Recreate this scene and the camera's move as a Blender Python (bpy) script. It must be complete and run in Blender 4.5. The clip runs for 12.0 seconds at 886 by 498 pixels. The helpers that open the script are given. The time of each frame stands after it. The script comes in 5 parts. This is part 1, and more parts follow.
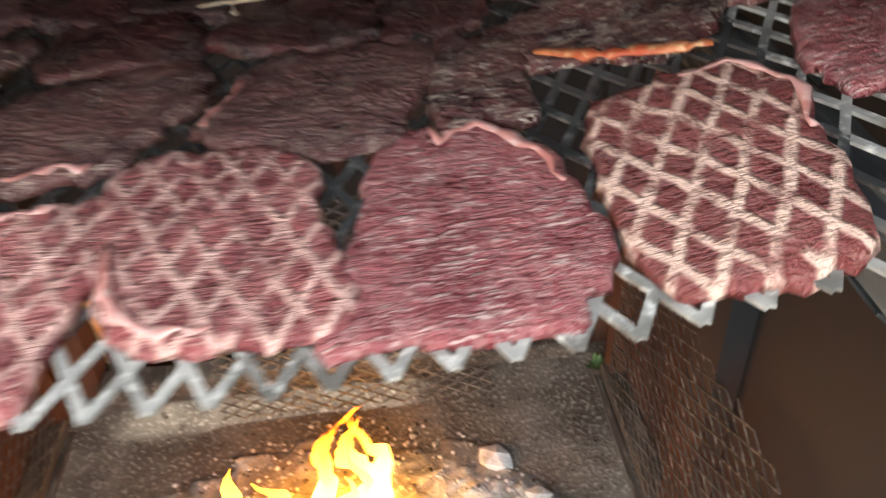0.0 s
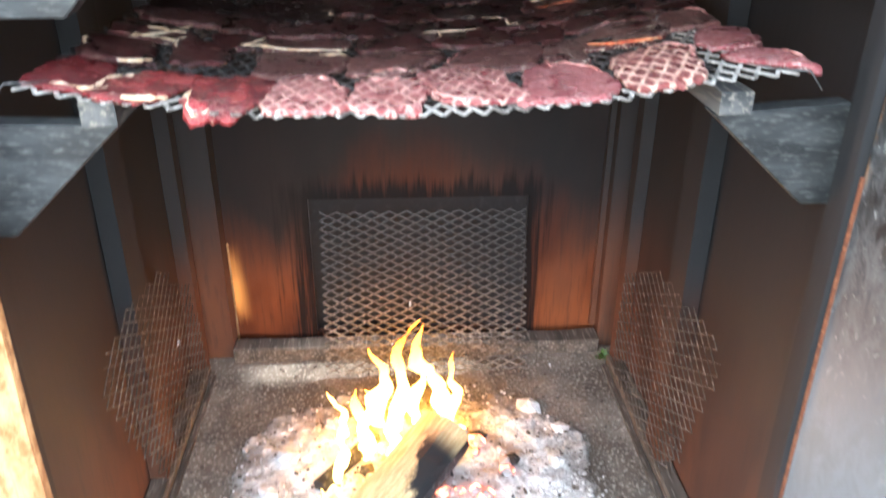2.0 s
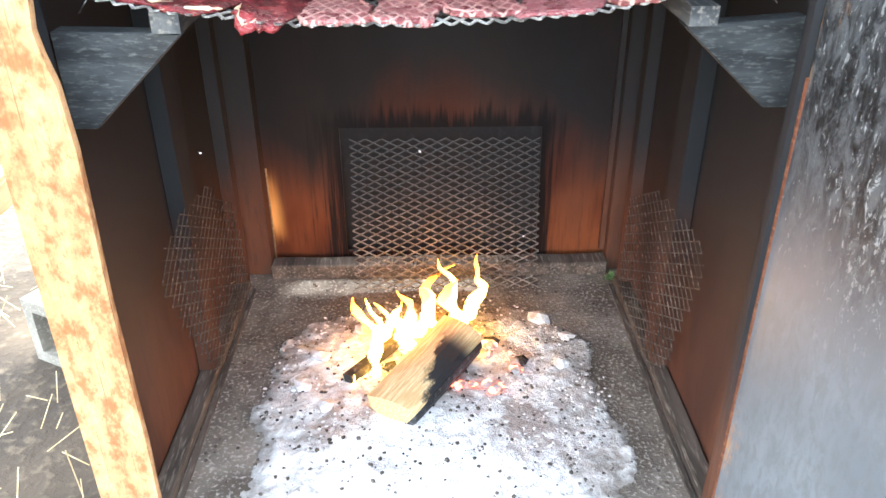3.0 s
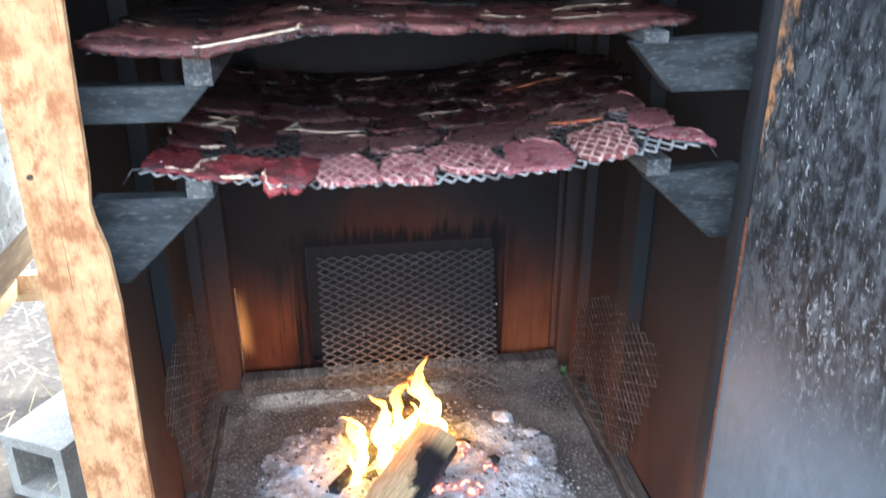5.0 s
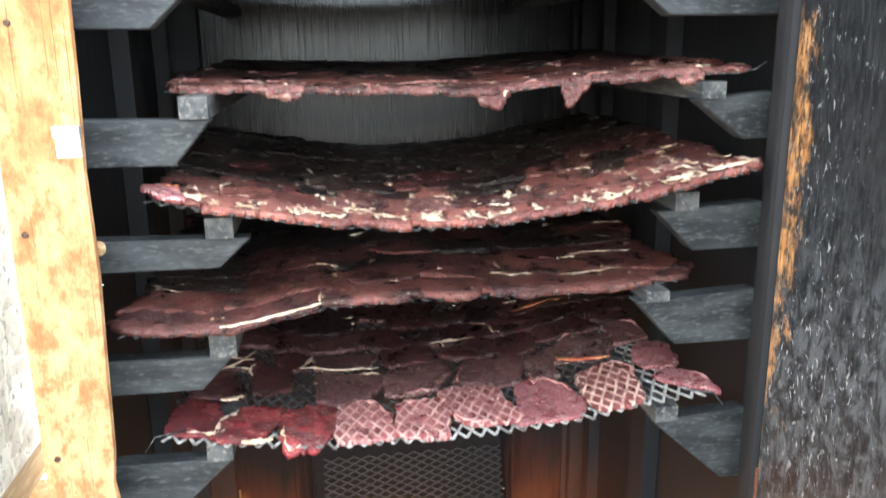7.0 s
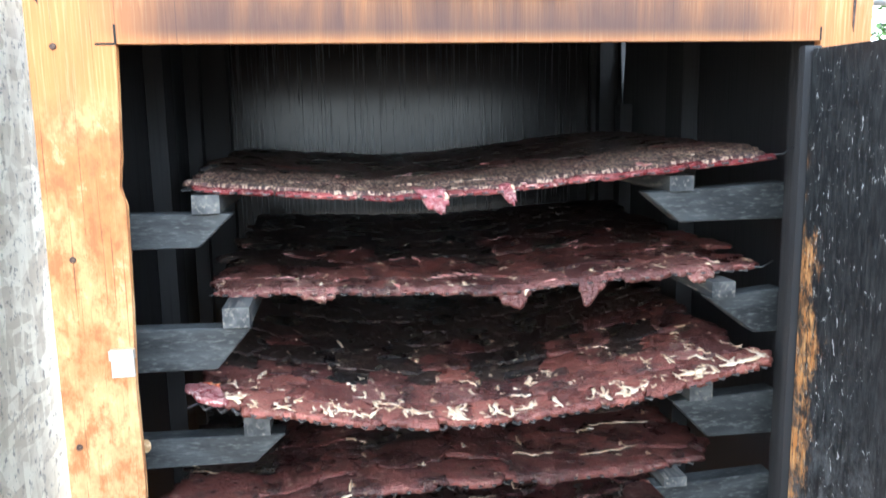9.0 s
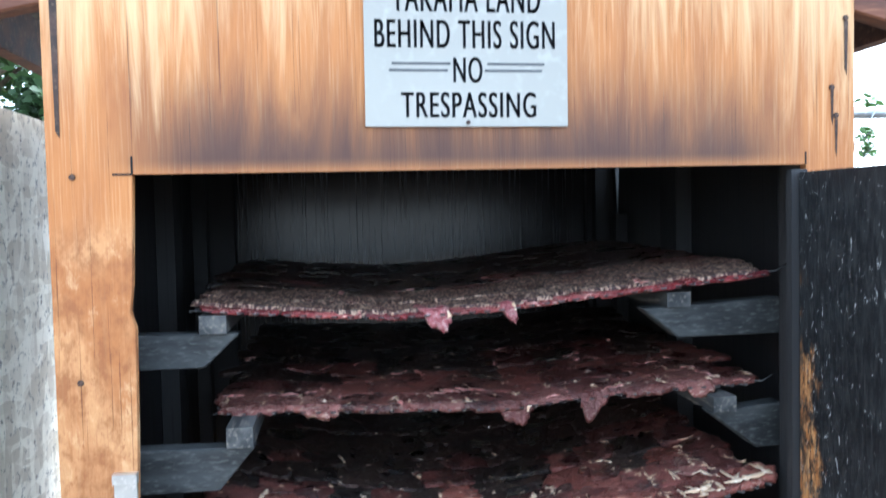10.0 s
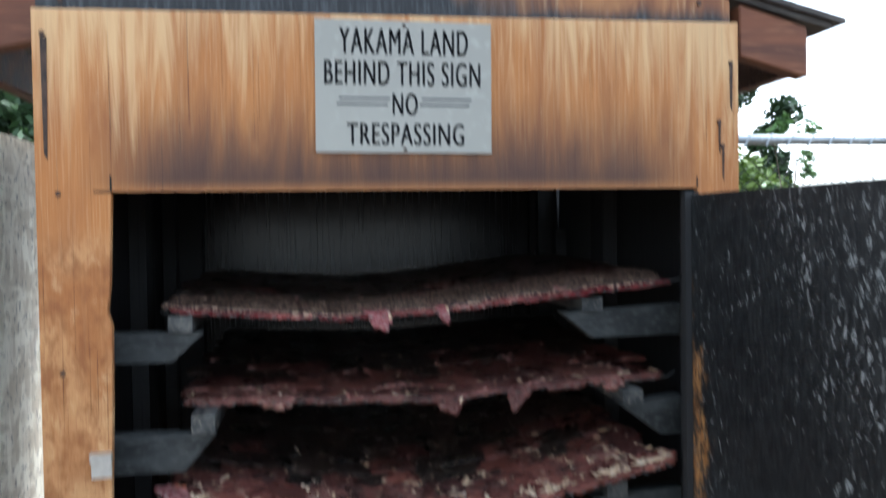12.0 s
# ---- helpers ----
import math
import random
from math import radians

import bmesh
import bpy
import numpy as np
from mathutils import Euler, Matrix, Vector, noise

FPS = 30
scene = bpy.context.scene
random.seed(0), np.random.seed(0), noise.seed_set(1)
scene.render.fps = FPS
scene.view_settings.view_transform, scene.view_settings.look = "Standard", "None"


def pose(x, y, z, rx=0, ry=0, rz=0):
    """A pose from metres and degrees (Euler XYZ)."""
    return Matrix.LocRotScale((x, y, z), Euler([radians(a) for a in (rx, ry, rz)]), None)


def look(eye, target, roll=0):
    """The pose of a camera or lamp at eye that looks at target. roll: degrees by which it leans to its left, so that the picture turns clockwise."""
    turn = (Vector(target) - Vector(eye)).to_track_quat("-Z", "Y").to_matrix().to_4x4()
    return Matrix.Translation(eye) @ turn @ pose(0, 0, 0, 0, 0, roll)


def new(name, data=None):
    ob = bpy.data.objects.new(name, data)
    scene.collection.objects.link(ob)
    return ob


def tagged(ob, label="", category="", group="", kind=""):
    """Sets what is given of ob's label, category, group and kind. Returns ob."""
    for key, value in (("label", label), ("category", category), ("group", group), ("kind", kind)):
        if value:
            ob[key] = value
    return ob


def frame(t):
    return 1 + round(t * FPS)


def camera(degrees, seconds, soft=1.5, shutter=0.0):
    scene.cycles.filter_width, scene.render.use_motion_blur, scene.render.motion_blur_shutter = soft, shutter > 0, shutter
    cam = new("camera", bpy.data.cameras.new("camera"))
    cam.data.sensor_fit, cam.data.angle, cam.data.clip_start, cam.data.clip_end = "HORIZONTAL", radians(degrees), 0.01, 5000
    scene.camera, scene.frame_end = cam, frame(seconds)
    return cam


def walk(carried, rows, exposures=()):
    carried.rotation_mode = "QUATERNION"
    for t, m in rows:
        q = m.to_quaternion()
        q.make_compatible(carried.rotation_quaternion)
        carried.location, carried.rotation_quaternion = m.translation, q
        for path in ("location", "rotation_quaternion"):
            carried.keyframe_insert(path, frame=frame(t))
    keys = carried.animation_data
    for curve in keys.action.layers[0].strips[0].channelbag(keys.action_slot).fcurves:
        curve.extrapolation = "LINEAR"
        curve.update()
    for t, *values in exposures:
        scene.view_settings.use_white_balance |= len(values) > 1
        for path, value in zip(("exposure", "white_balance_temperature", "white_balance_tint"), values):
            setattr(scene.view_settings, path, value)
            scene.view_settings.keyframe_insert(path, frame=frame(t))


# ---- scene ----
cam = camera(58.5, 12.0, 1.5, 0.5)
PATH = [
    (0, (0.164, -0.138, 1.256), (0.263, 1.441, 0.032), -3.4),
    (0.5, (0.072, -0.306, 1.299), (0.116, 1.396, 0.25), -5.0),
    (1, (-0.033, -0.538, 1.316), (0.069, 1.228, 0.383), -4.0),
    (1.5, (-0.06, -0.702, 1.352), (0.076, 1.094, 0.483), -1.2),
    (2, (-0.028, -0.842, 1.296), (0.084, 0.945, 0.405), 0.3),
    (2.5, (-0.002, -0.969, 1.272), (0.025, 0.774, 0.293), -0.3),
    (4.3, (-0.13, -1.149, 1.365), (0.077, 0.615, 0.445), 1.4),
    (4.5, (-0.161, -1.162, 1.368), (0.109, 0.627, 0.516), 1.3),
    (4.6, (-0.147, -1.178, 1.383), (0.109, 0.62, 0.544), 1.0),
    (5, (-0.163, -1.162, 1.437), (0.095, 0.657, 0.645), 0.0),
    (5.5, (-0.187, -1.151, 1.496), (0.064, 0.704, 0.793), -0.3),
    (6, (-0.195, -1.146, 1.547), (0.062, 0.741, 0.935), -0.6),
    (6.5, (-0.189, -1.14, 1.596), (0.083, 0.765, 1.052), -0.8),
    (7, (-0.19, -1.132, 1.661), (0.097, 0.785, 1.171), -0.7),
    (7.5, (-0.189, -1.142, 1.723), (0.08, 0.794, 1.3), -1.0),
    (7.7, (-0.181, -1.144, 1.762), (0.075, 0.796, 1.344), -1.0),
    (9.3, (-0.203, -1.166, 1.892), (0.041, 0.804, 1.647), -1.1),
    (9.5, (-0.202, -1.166, 1.886), (0.041, 0.811, 1.708), -1.2),
    (10, (-0.211, -1.186, 1.931), (0.048, 0.795, 1.843), -1.3),
    (10.5, (-0.215, -1.201, 1.991), (0.097, 0.775, 1.987), -1.6),
    (11, (-0.23, -1.24, 2.033), (0.13, 0.726, 2.118), -2.1),
    (11.5, (-0.224, -1.301, 2.035), (0.124, 0.667, 2.111), -1.9),
    (12, (-0.18, -1.379, 1.927), (0.15, 0.593, 1.878), -0.9),
]
walk(cam, [(t, look(eye, target, roll)) for t, eye, target, roll in PATH],
     [(t, e, k, 4) for t, e, k in ((0.0, 3.82, 6650), (0.5, 4.1, 6450), (1.0, 4.68, 5950), (1.5, 4.62, 5900), (2.0, 4.6, 5850), (2.5, 4.38, 5850), (2.7, 4.38, 5850), (4.3, 3.48, 5150), (5.0, 3.8, 5100), (6.5, 4.15, 5900), (7.7, 4.1, 6150), (9.3, 3.72, 5400), (9.6, 3.5, 5250), (10.0, 3.0, 5200), (10.5, 2.5, 5250), (11.0, 2.05, 5550), (12.0, 2.05, 5600))])

# ---- world and light ----
world = bpy.data.worlds.new("sky")
scene.world = world
world.use_nodes = True
wn, wl = world.node_tree.nodes, world.node_tree.links
sky = wn.new("ShaderNodeTexSky")
sky.sky_type, sky.sun_disc = "NISHITA", False
SUN_ELEVATION, SUN_ROTATION = 60.0, 48.0
sky.sun_elevation, sky.sun_rotation = radians(SUN_ELEVATION), radians(SUN_ROTATION)
sky.air_density, sky.dust_density, sky.ozone_density = 1.0, 3.0, 1.0
haze = wn.new("ShaderNodeHueSaturation")
haze.inputs["Saturation"].default_value = 0.35
wl.new(sky.outputs[0], haze.inputs["Color"])
wl.new(haze.outputs[0], wn["Background"].inputs[0])
wn["Background"].inputs[1].default_value = 0.15
sun_data = bpy.data.lights.new("sun", "SUN")
sun_data.energy, sun_data.angle, sun_data.color = 0.9, radians(10), (1.0, 0.95, 0.88)
sun = new("sun", sun_data)
_a, _e = radians(SUN_ROTATION), radians(SUN_ELEVATION)
sun.matrix_world = look((math.sin(_a) * math.cos(_e) * 20, math.cos(_a) * math.cos(_e) * 20, math.sin(_e) * 20), (0, 0, 0))


# ---- materials ----
def material(name):
    m = bpy.data.materials.new(name)
    m.use_nodes = True
    nt = m.node_tree
    return m, nt, nt.nodes["Principled BSDF"]


def node(nt, kind, **values):
    n = nt.nodes.new(kind)
    for key, value in values.items():
        n.inputs[key.replace("_", " ")].default_value = value
    return n


def calc(nt, op, a, b=None, c=None, clamp=False):
    n = nt.nodes.new("ShaderNodeMath")
    n.operation, n.use_clamp = op, clamp
    for i, v in enumerate((a, b, c)):
        if v is None:
            continue
        if isinstance(v, (int, float)):
            n.inputs[i].default_value = v
        else:
            nt.links.new(v, n.inputs[i])
    return n.outputs[0]


def blend(nt, fac, a, b):
    n = nt.nodes.new("ShaderNodeMix")
    n.data_type = "RGBA"
    for i, v in ((0, fac), (6, a), (7, b)):
        if isinstance(v, (int, float)):
            n.inputs[i].default_value = v
        elif isinstance(v, tuple):
            n.inputs[i].default_value = (*v[:3], 1)
        else:
            nt.links.new(v, n.inputs[i])
    return n.outputs[2]


def coords(nt, scale=(1, 1, 1), shift=None):
    tc = nt.nodes.new("ShaderNodeTexCoord")
    mp = nt.nodes.new("ShaderNodeMapping")
    mp.inputs["Scale"].default_value = scale
    nt.links.new(tc.outputs["Object"], mp.inputs["Vector"])
    if shift is not None:
        info = nt.nodes.new("ShaderNodeObjectInfo")
        com = nt.nodes.new("ShaderNodeCombineXYZ")
        for i in range(3):
            nt.links.new(calc(nt, "MULTIPLY", info.outputs["Random"], shift * (i + 1)), com.inputs[i])
        nt.links.new(com.outputs[0], mp.inputs["Location"])
    return mp.outputs[0]


def fuzz(nt, vec, scale, detail=4.0, rough=0.55, distortion=0.0):
    n = node(nt, "ShaderNodeTexNoise", Scale=scale, Detail=detail, Roughness=rough, Distortion=distortion)
    nt.links.new(vec, n.inputs["Vector"])
    return n.outputs["Fac"]


def span(nt, v, lo, hi):
    n = nt.nodes.new("ShaderNodeMapRange")
    n.interpolation_type = "SMOOTHSTEP"
    n.inputs["From Min"].default_value, n.inputs["From Max"].default_value = lo, hi
    nt.links.new(v, n.inputs["Value"])
    return n.outputs[0]


def relief(nt, bsdf, height, strength, distance):
    b = node(nt, "ShaderNodeBump", Strength=strength, Distance=distance)
    nt.links.new(height, b.inputs["Height"])
    nt.links.new(b.outputs[0], bsdf.inputs["Normal"])


def axis(nt, which):
    tc = nt.nodes.new("ShaderNodeTexCoord")
    sep = nt.nodes.new("ShaderNodeSeparateXYZ")
    nt.links.new(tc.outputs["Object"], sep.inputs[0])
    return sep.outputs["XYZ".index(which)]


def surface(name, dark, mid, light, stretch=(1, 1, 1), fine=60.0, coarse=5.0, rough=(0.6, 0.85), bump=0.4, depth=0.002, metal=0.0, shift=None):
    """Grain at two scales, for wood, dirt, stone and metal."""
    m, nt, b = material(name)
    v = coords(nt, stretch, shift)
    f, c = fuzz(nt, v, fine), fuzz(nt, v, coarse, 3.0)
    col = blend(nt, span(nt, c, 0.35, 0.68), dark, mid)
    col = blend(nt, span(nt, f, 0.5, 0.72), col, light)
    nt.links.new(col, b.inputs["Base Color"])
    nt.links.new(calc(nt, "MULTIPLY_ADD", c, rough[1] - rough[0], rough[0]), b.inputs["Roughness"])
    b.inputs["Metallic"].default_value = metal
    relief(nt, b, f, bump, depth)
    return m


def plywood(name, tan, brown, pale, stain, band):
    """Fir plywood: fine vertical grain, pale wash-outs running from the top, swirled weathering below, smoke stain over the opening."""
    m, nt, b = material(name)
    grain = fuzz(nt, coords(nt, (60, 60, 1.5)), 4.0, 4.0, 0.65)
    fine = fuzz(nt, coords(nt, (150, 150, 3.0)), 4.0, 3.0, 0.6)
    veins = fuzz(nt, coords(nt, (5, 5, 0.8)), 2.2, 5.0, 0.55, 1.8)
    broad = fuzz(nt, coords(nt, (1.5, 1.5, 0.8)), 2.0, 3.0)
    swirl = fuzz(nt, coords(nt, (1, 1, 0.5)), 9.0, 5.0, 0.6, 1.0)
    specks = fuzz(nt, coords(nt, (1, 1, 0.5)), 120.0, 3.0, 0.6)
    z = axis(nt, "Z")
    col = blend(nt, span(nt, calc(nt, "MULTIPLY_ADD", veins, 0.6, calc(nt, "MULTIPLY", broad, 0.4)), 0.24, 0.62), brown, tan)
    col = blend(nt, calc(nt, "MULTIPLY", span(nt, grain, 0.48, 0.68), 0.2), col, pale)
    edge = calc(nt, "ADD", z, calc(nt, "MULTIPLY", calc(nt, "SUBTRACT", broad, 0.5), 0.10))
    low = calc(nt, "SUBTRACT", 1.0, span(nt, edge, 1.89, 1.95))
    worn = blend(nt, span(nt, swirl, 0.36, 0.58), tuple(0.6 * p + 0.4 * q for p, q in zip(brown, tan)), tuple(0.3 * p + 0.7 * q for p, q in zip(pale, tan)))
    down = calc(nt, "SUBTRACT", 1.0, span(nt, z, 1.35, 1.68))
    mottle = fuzz(nt, coords(nt, (1, 1, 0.6)), 26.0, 6.0, 0.7)
    worn = blend(nt, calc(nt, "MULTIPLY", down, 0.36), worn, pale)
    worn = blend(nt, calc(nt, "MULTIPLY", span(nt, mottle, 0.45, 0.62), 0.88), worn, tuple(0.75 * q for q in brown))
    worn = blend(nt, calc(nt, "MULTIPLY", calc(nt, "SUBTRACT", 1.0, span(nt, mottle, 0.34, 0.46)), 0.5), worn, pale)
    col = blend(nt, calc(nt, "MULTIPLY", low, 0.75), col, worn)
    col = blend(nt, calc(nt, "MULTIPLY", span(nt, fine, 0.56, 0.68), 0.45), col, brown)
    col = blend(nt, calc(nt, "MULTIPLY", calc(nt, "MULTIPLY", low, span(nt, specks, 0.62, 0.68)), 0.6), col, brown)
    checks = fuzz(nt, coords(nt, (210, 210, 1.6)), 1.6, 3.0, 0.6)
    col = blend(nt, calc(nt, "MULTIPLY", span(nt, checks, 0.635, 0.665), 0.75), col, tuple(0.4 * q for q in brown))
    rise = calc(nt, "ADD", z, calc(nt, "MULTIPLY", calc(nt, "SUBTRACT", veins, 0.5), 0.16))
    up = span(nt, rise, band[0], band[1])
    inside = calc(nt, "SUBTRACT", 1.0, span(nt, calc(nt, "ABSOLUTE", axis(nt, "X")), 0.40, 0.58))
    smoke = calc(nt, "MULTIPLY", calc(nt, "MULTIPLY", calc(nt, "SUBTRACT", 1.0, up), 0.92), inside)
    smoke = calc(nt, "MULTIPLY", smoke, span(nt, z, 1.985, 2.02))
    col = blend(nt, smoke, col, stain)
    drips = fuzz(nt, coords(nt, (13, 13, 0.9)), 2.0, 5.0, 0.62, 1.3)
    run = calc(nt, "MULTIPLY_ADD", drips, 0.72, calc(nt, "SUBTRACT", z, 2.635))
    run = calc(nt, "ADD", run, calc(nt, "MULTIPLY", span(nt, calc(nt, "ABSOLUTE", axis(nt, "X")), 0.36, 0.58), 0.09))
    col = blend(nt, calc(nt, "MULTIPLY", span(nt, run, -0.11, 0.13), 0.6), col, pale)
    nt.links.new(col, b.inputs["Base Color"])
    b.inputs["Roughness"].default_value = 0.72
    relief(nt, b, calc(nt, "ADD", grain, fine), 0.45, 0.0015)
    return m


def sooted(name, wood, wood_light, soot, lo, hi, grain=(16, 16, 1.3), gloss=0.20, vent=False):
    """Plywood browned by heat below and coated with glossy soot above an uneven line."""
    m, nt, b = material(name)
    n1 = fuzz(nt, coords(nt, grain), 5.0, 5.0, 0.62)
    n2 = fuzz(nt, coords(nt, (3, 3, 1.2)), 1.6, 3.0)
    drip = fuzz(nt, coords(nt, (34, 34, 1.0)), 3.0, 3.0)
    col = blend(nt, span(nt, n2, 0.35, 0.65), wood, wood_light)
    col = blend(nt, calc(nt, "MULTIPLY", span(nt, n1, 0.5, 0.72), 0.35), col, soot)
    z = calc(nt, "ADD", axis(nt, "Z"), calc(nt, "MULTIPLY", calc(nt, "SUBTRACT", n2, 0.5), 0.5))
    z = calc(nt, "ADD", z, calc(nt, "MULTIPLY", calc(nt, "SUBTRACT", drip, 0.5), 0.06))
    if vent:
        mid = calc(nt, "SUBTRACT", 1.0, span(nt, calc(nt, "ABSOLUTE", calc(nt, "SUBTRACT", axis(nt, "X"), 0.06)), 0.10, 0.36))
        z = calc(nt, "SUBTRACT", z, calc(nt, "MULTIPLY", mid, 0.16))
        # orange glow of light leaking in at the left corner, painted into the wood
        leak_glow = calc(nt, "MULTIPLY", calc(nt, "SUBTRACT", 1.0, span(nt, axis(nt, "X"), -0.497, -0.445)), calc(nt, "MULTIPLY", span(nt, z, 0.03, 0.12), calc(nt, "SUBTRACT", 1.0, span(nt, z, 0.16, 0.36))))
        col = blend(nt, leak_glow, col, (0.80, 0.37, 0.10))
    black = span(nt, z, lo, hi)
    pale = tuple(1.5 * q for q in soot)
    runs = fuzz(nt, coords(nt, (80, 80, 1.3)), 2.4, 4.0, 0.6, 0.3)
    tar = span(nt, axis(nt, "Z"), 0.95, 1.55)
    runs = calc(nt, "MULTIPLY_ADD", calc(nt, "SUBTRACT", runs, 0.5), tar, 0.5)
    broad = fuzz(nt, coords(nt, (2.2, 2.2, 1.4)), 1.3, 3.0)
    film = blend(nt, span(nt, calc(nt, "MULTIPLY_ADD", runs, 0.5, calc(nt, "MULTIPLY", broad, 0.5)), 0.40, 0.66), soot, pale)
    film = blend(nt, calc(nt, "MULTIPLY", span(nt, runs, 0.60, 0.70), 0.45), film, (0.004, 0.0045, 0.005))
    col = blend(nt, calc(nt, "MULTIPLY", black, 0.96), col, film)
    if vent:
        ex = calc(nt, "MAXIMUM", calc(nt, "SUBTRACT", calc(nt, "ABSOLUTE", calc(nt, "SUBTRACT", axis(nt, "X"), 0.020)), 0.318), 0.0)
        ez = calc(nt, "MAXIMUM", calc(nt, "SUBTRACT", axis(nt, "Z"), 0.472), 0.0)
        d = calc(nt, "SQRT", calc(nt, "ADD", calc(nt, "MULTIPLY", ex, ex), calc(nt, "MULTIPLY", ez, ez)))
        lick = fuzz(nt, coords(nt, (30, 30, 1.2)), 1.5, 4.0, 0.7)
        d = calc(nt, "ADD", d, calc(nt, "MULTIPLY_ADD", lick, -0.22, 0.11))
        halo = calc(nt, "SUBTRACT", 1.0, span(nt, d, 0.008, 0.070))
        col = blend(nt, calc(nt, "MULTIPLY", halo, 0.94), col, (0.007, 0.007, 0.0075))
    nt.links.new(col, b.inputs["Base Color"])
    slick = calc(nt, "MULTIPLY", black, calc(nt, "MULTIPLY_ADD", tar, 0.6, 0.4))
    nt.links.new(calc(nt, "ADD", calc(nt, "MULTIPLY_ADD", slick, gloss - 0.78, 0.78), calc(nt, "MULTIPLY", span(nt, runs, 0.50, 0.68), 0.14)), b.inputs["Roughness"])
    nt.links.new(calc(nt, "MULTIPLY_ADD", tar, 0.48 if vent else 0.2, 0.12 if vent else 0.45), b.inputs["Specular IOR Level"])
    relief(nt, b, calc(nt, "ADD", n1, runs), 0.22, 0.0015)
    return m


def meat(name, deep, flesh, fat, streaks=0.5, fat_and_glints=0.62, net=0.0, rough=0.24, blot=22.0, speck=0.0):
    """Sliced beef: muscle grain in thin pale streaks, blotches, fat flecks that double as painted wet glints; net: pale
    print of the grate's diamonds.
    """
    m, nt, b = material(name)
    info = nt.nodes.new("ShaderNodeObjectInfo")
    v = coords(nt, (1, 1, 1), 7.0)
    blotch = fuzz(nt, v, blot, 5.0, 0.6)
    fine = fuzz(nt, v, 180.0, 4.0, 0.6)
    col = blend(nt, span(nt, blotch, 0.40, 0.60), deep, flesh)
    lines = fuzz(nt, coords(nt, (24, 170, 60), 3.0), 3.0, 4.0, 0.6, 0.5)
    broken = span(nt, fuzz(nt, v, 55.0, 3.0), 0.36, 0.52)
    col = blend(nt, calc(nt, "MULTIPLY", calc(nt, "MULTIPLY", span(nt, lines, 0.555, 0.600), broken), streaks), col, fat)
    fibre = fuzz(nt, coords(nt, (30, 420, 60), 9.0), 1.6, 3.0, 0.6, 2.2)
    col = blend(nt, calc(nt, "MULTIPLY", span(nt, fibre, 0.61, 0.65), streaks * 0.5), col, fat)
    # small bright dashes: fat flecks, and wet glints put into the colour
    spots = fuzz(nt, coords(nt, (70, 180, 60), 5.0), 1.0, 5.0, 0.7, 1.6)
    col = blend(nt, span(nt, spots, fat_and_glints, fat_and_glints + 0.06), col, fat)
    col = blend(nt, calc(nt, "MULTIPLY", info.outputs["Random"], 0.75), col, deep)
    if speck:
        grit = fuzz(nt, coords(nt, (1, 0.28, 0.5), 4.0), 210.0, 3.0, 0.6)
        col = blend(nt, calc(nt, "MULTIPLY", span(nt, grit, 0.50, 0.58), speck), col, fat)
        col = blend(nt, calc(nt, "MULTIPLY", calc(nt, "SUBTRACT", 1.0, span(nt, grit, 0.38, 0.44)), speck), col, (0.02, 0.010, 0.009))
    damp = fuzz(nt, coords(nt, (1, 1.6, 1), 2.0), 95.0, 3.0, 0.7)
    height = calc(nt, "ADD", calc(nt, "MULTIPLY", fine, 0.6), calc(nt, "ADD", lines, calc(nt, "MULTIPLY_ADD", damp, 2.2, blotch)))
    if net:
        sep = nt.nodes.new("ShaderNodeSeparateXYZ")
        warp = coords(nt, (1, 1, 1))
        nt.links.new(warp, sep.inputs[0])
        wob = calc(nt, "MULTIPLY", calc(nt, "SUBTRACT", blotch, 0.5), 0.5)
        p = calc(nt, "ADD", calc(nt, "MULTIPLY", sep.outputs[0], 46.0), wob)
        q = calc(nt, "MULTIPLY", sep.outputs[1], 24.0)
        cell = []
        for op in ("ADD", "SUBTRACT"):
            k = calc(nt, "FRACT", calc(nt, op, p, q))
            cell.append(calc(nt, "ABSOLUTE", calc(nt, "SUBTRACT", k, 0.5)))
        near = calc(nt, "MINIMUM", cell[0], cell[1])
        line = calc(nt, "SUBTRACT", 1.0, span(nt, near, 0.06, 0.21))
        line = calc(nt, "MULTIPLY", line, span(nt, fuzz(nt, v, 45.0, 3.0), 0.30, 0.55))
        col = blend(nt, calc(nt, "MULTIPLY", line, net), col, fat)
        height = calc(nt, "ADD", height, calc(nt, "MULTIPLY", line, 0.6))
    nt.links.new(col, b.inputs["Base Color"])
    nt.links.new(calc(nt, "MULTIPLY_ADD", blotch, 0.35, rough - 0.12), b.inputs["Roughness"])
    b.inputs["Specular IOR Level"].default_value = 0.5
    relief(nt, b, height, 0.95, 0.0030)
    return m


FACE_PLY = plywood("weathered_plywood", (0.46, 0.188, 0.053), (0.29, 0.100, 0.029), (0.78, 0.55, 0.29), (0.055, 0.028, 0.023), (2.00, 2.20))
GABLE_PLY, _nt, _b = material("scorched_gable_plywood")
_g1 = fuzz(_nt, coords(_nt, (14, 14, 1.2)), 8.0, 5.0, 0.6)
_g2 = fuzz(_nt, coords(_nt, (3, 3, 0.9)), 2.2, 4.0, 0.6, 1.2)
_col = blend(_nt, span(_nt, _g2, 0.38, 0.64), (0.18, 0.062, 0.020), (0.38, 0.170, 0.060))
_col = blend(_nt, calc(_nt, "MULTIPLY", span(_nt, _g1, 0.55, 0.7), 0.5), _col, (0.58, 0.36, 0.18))
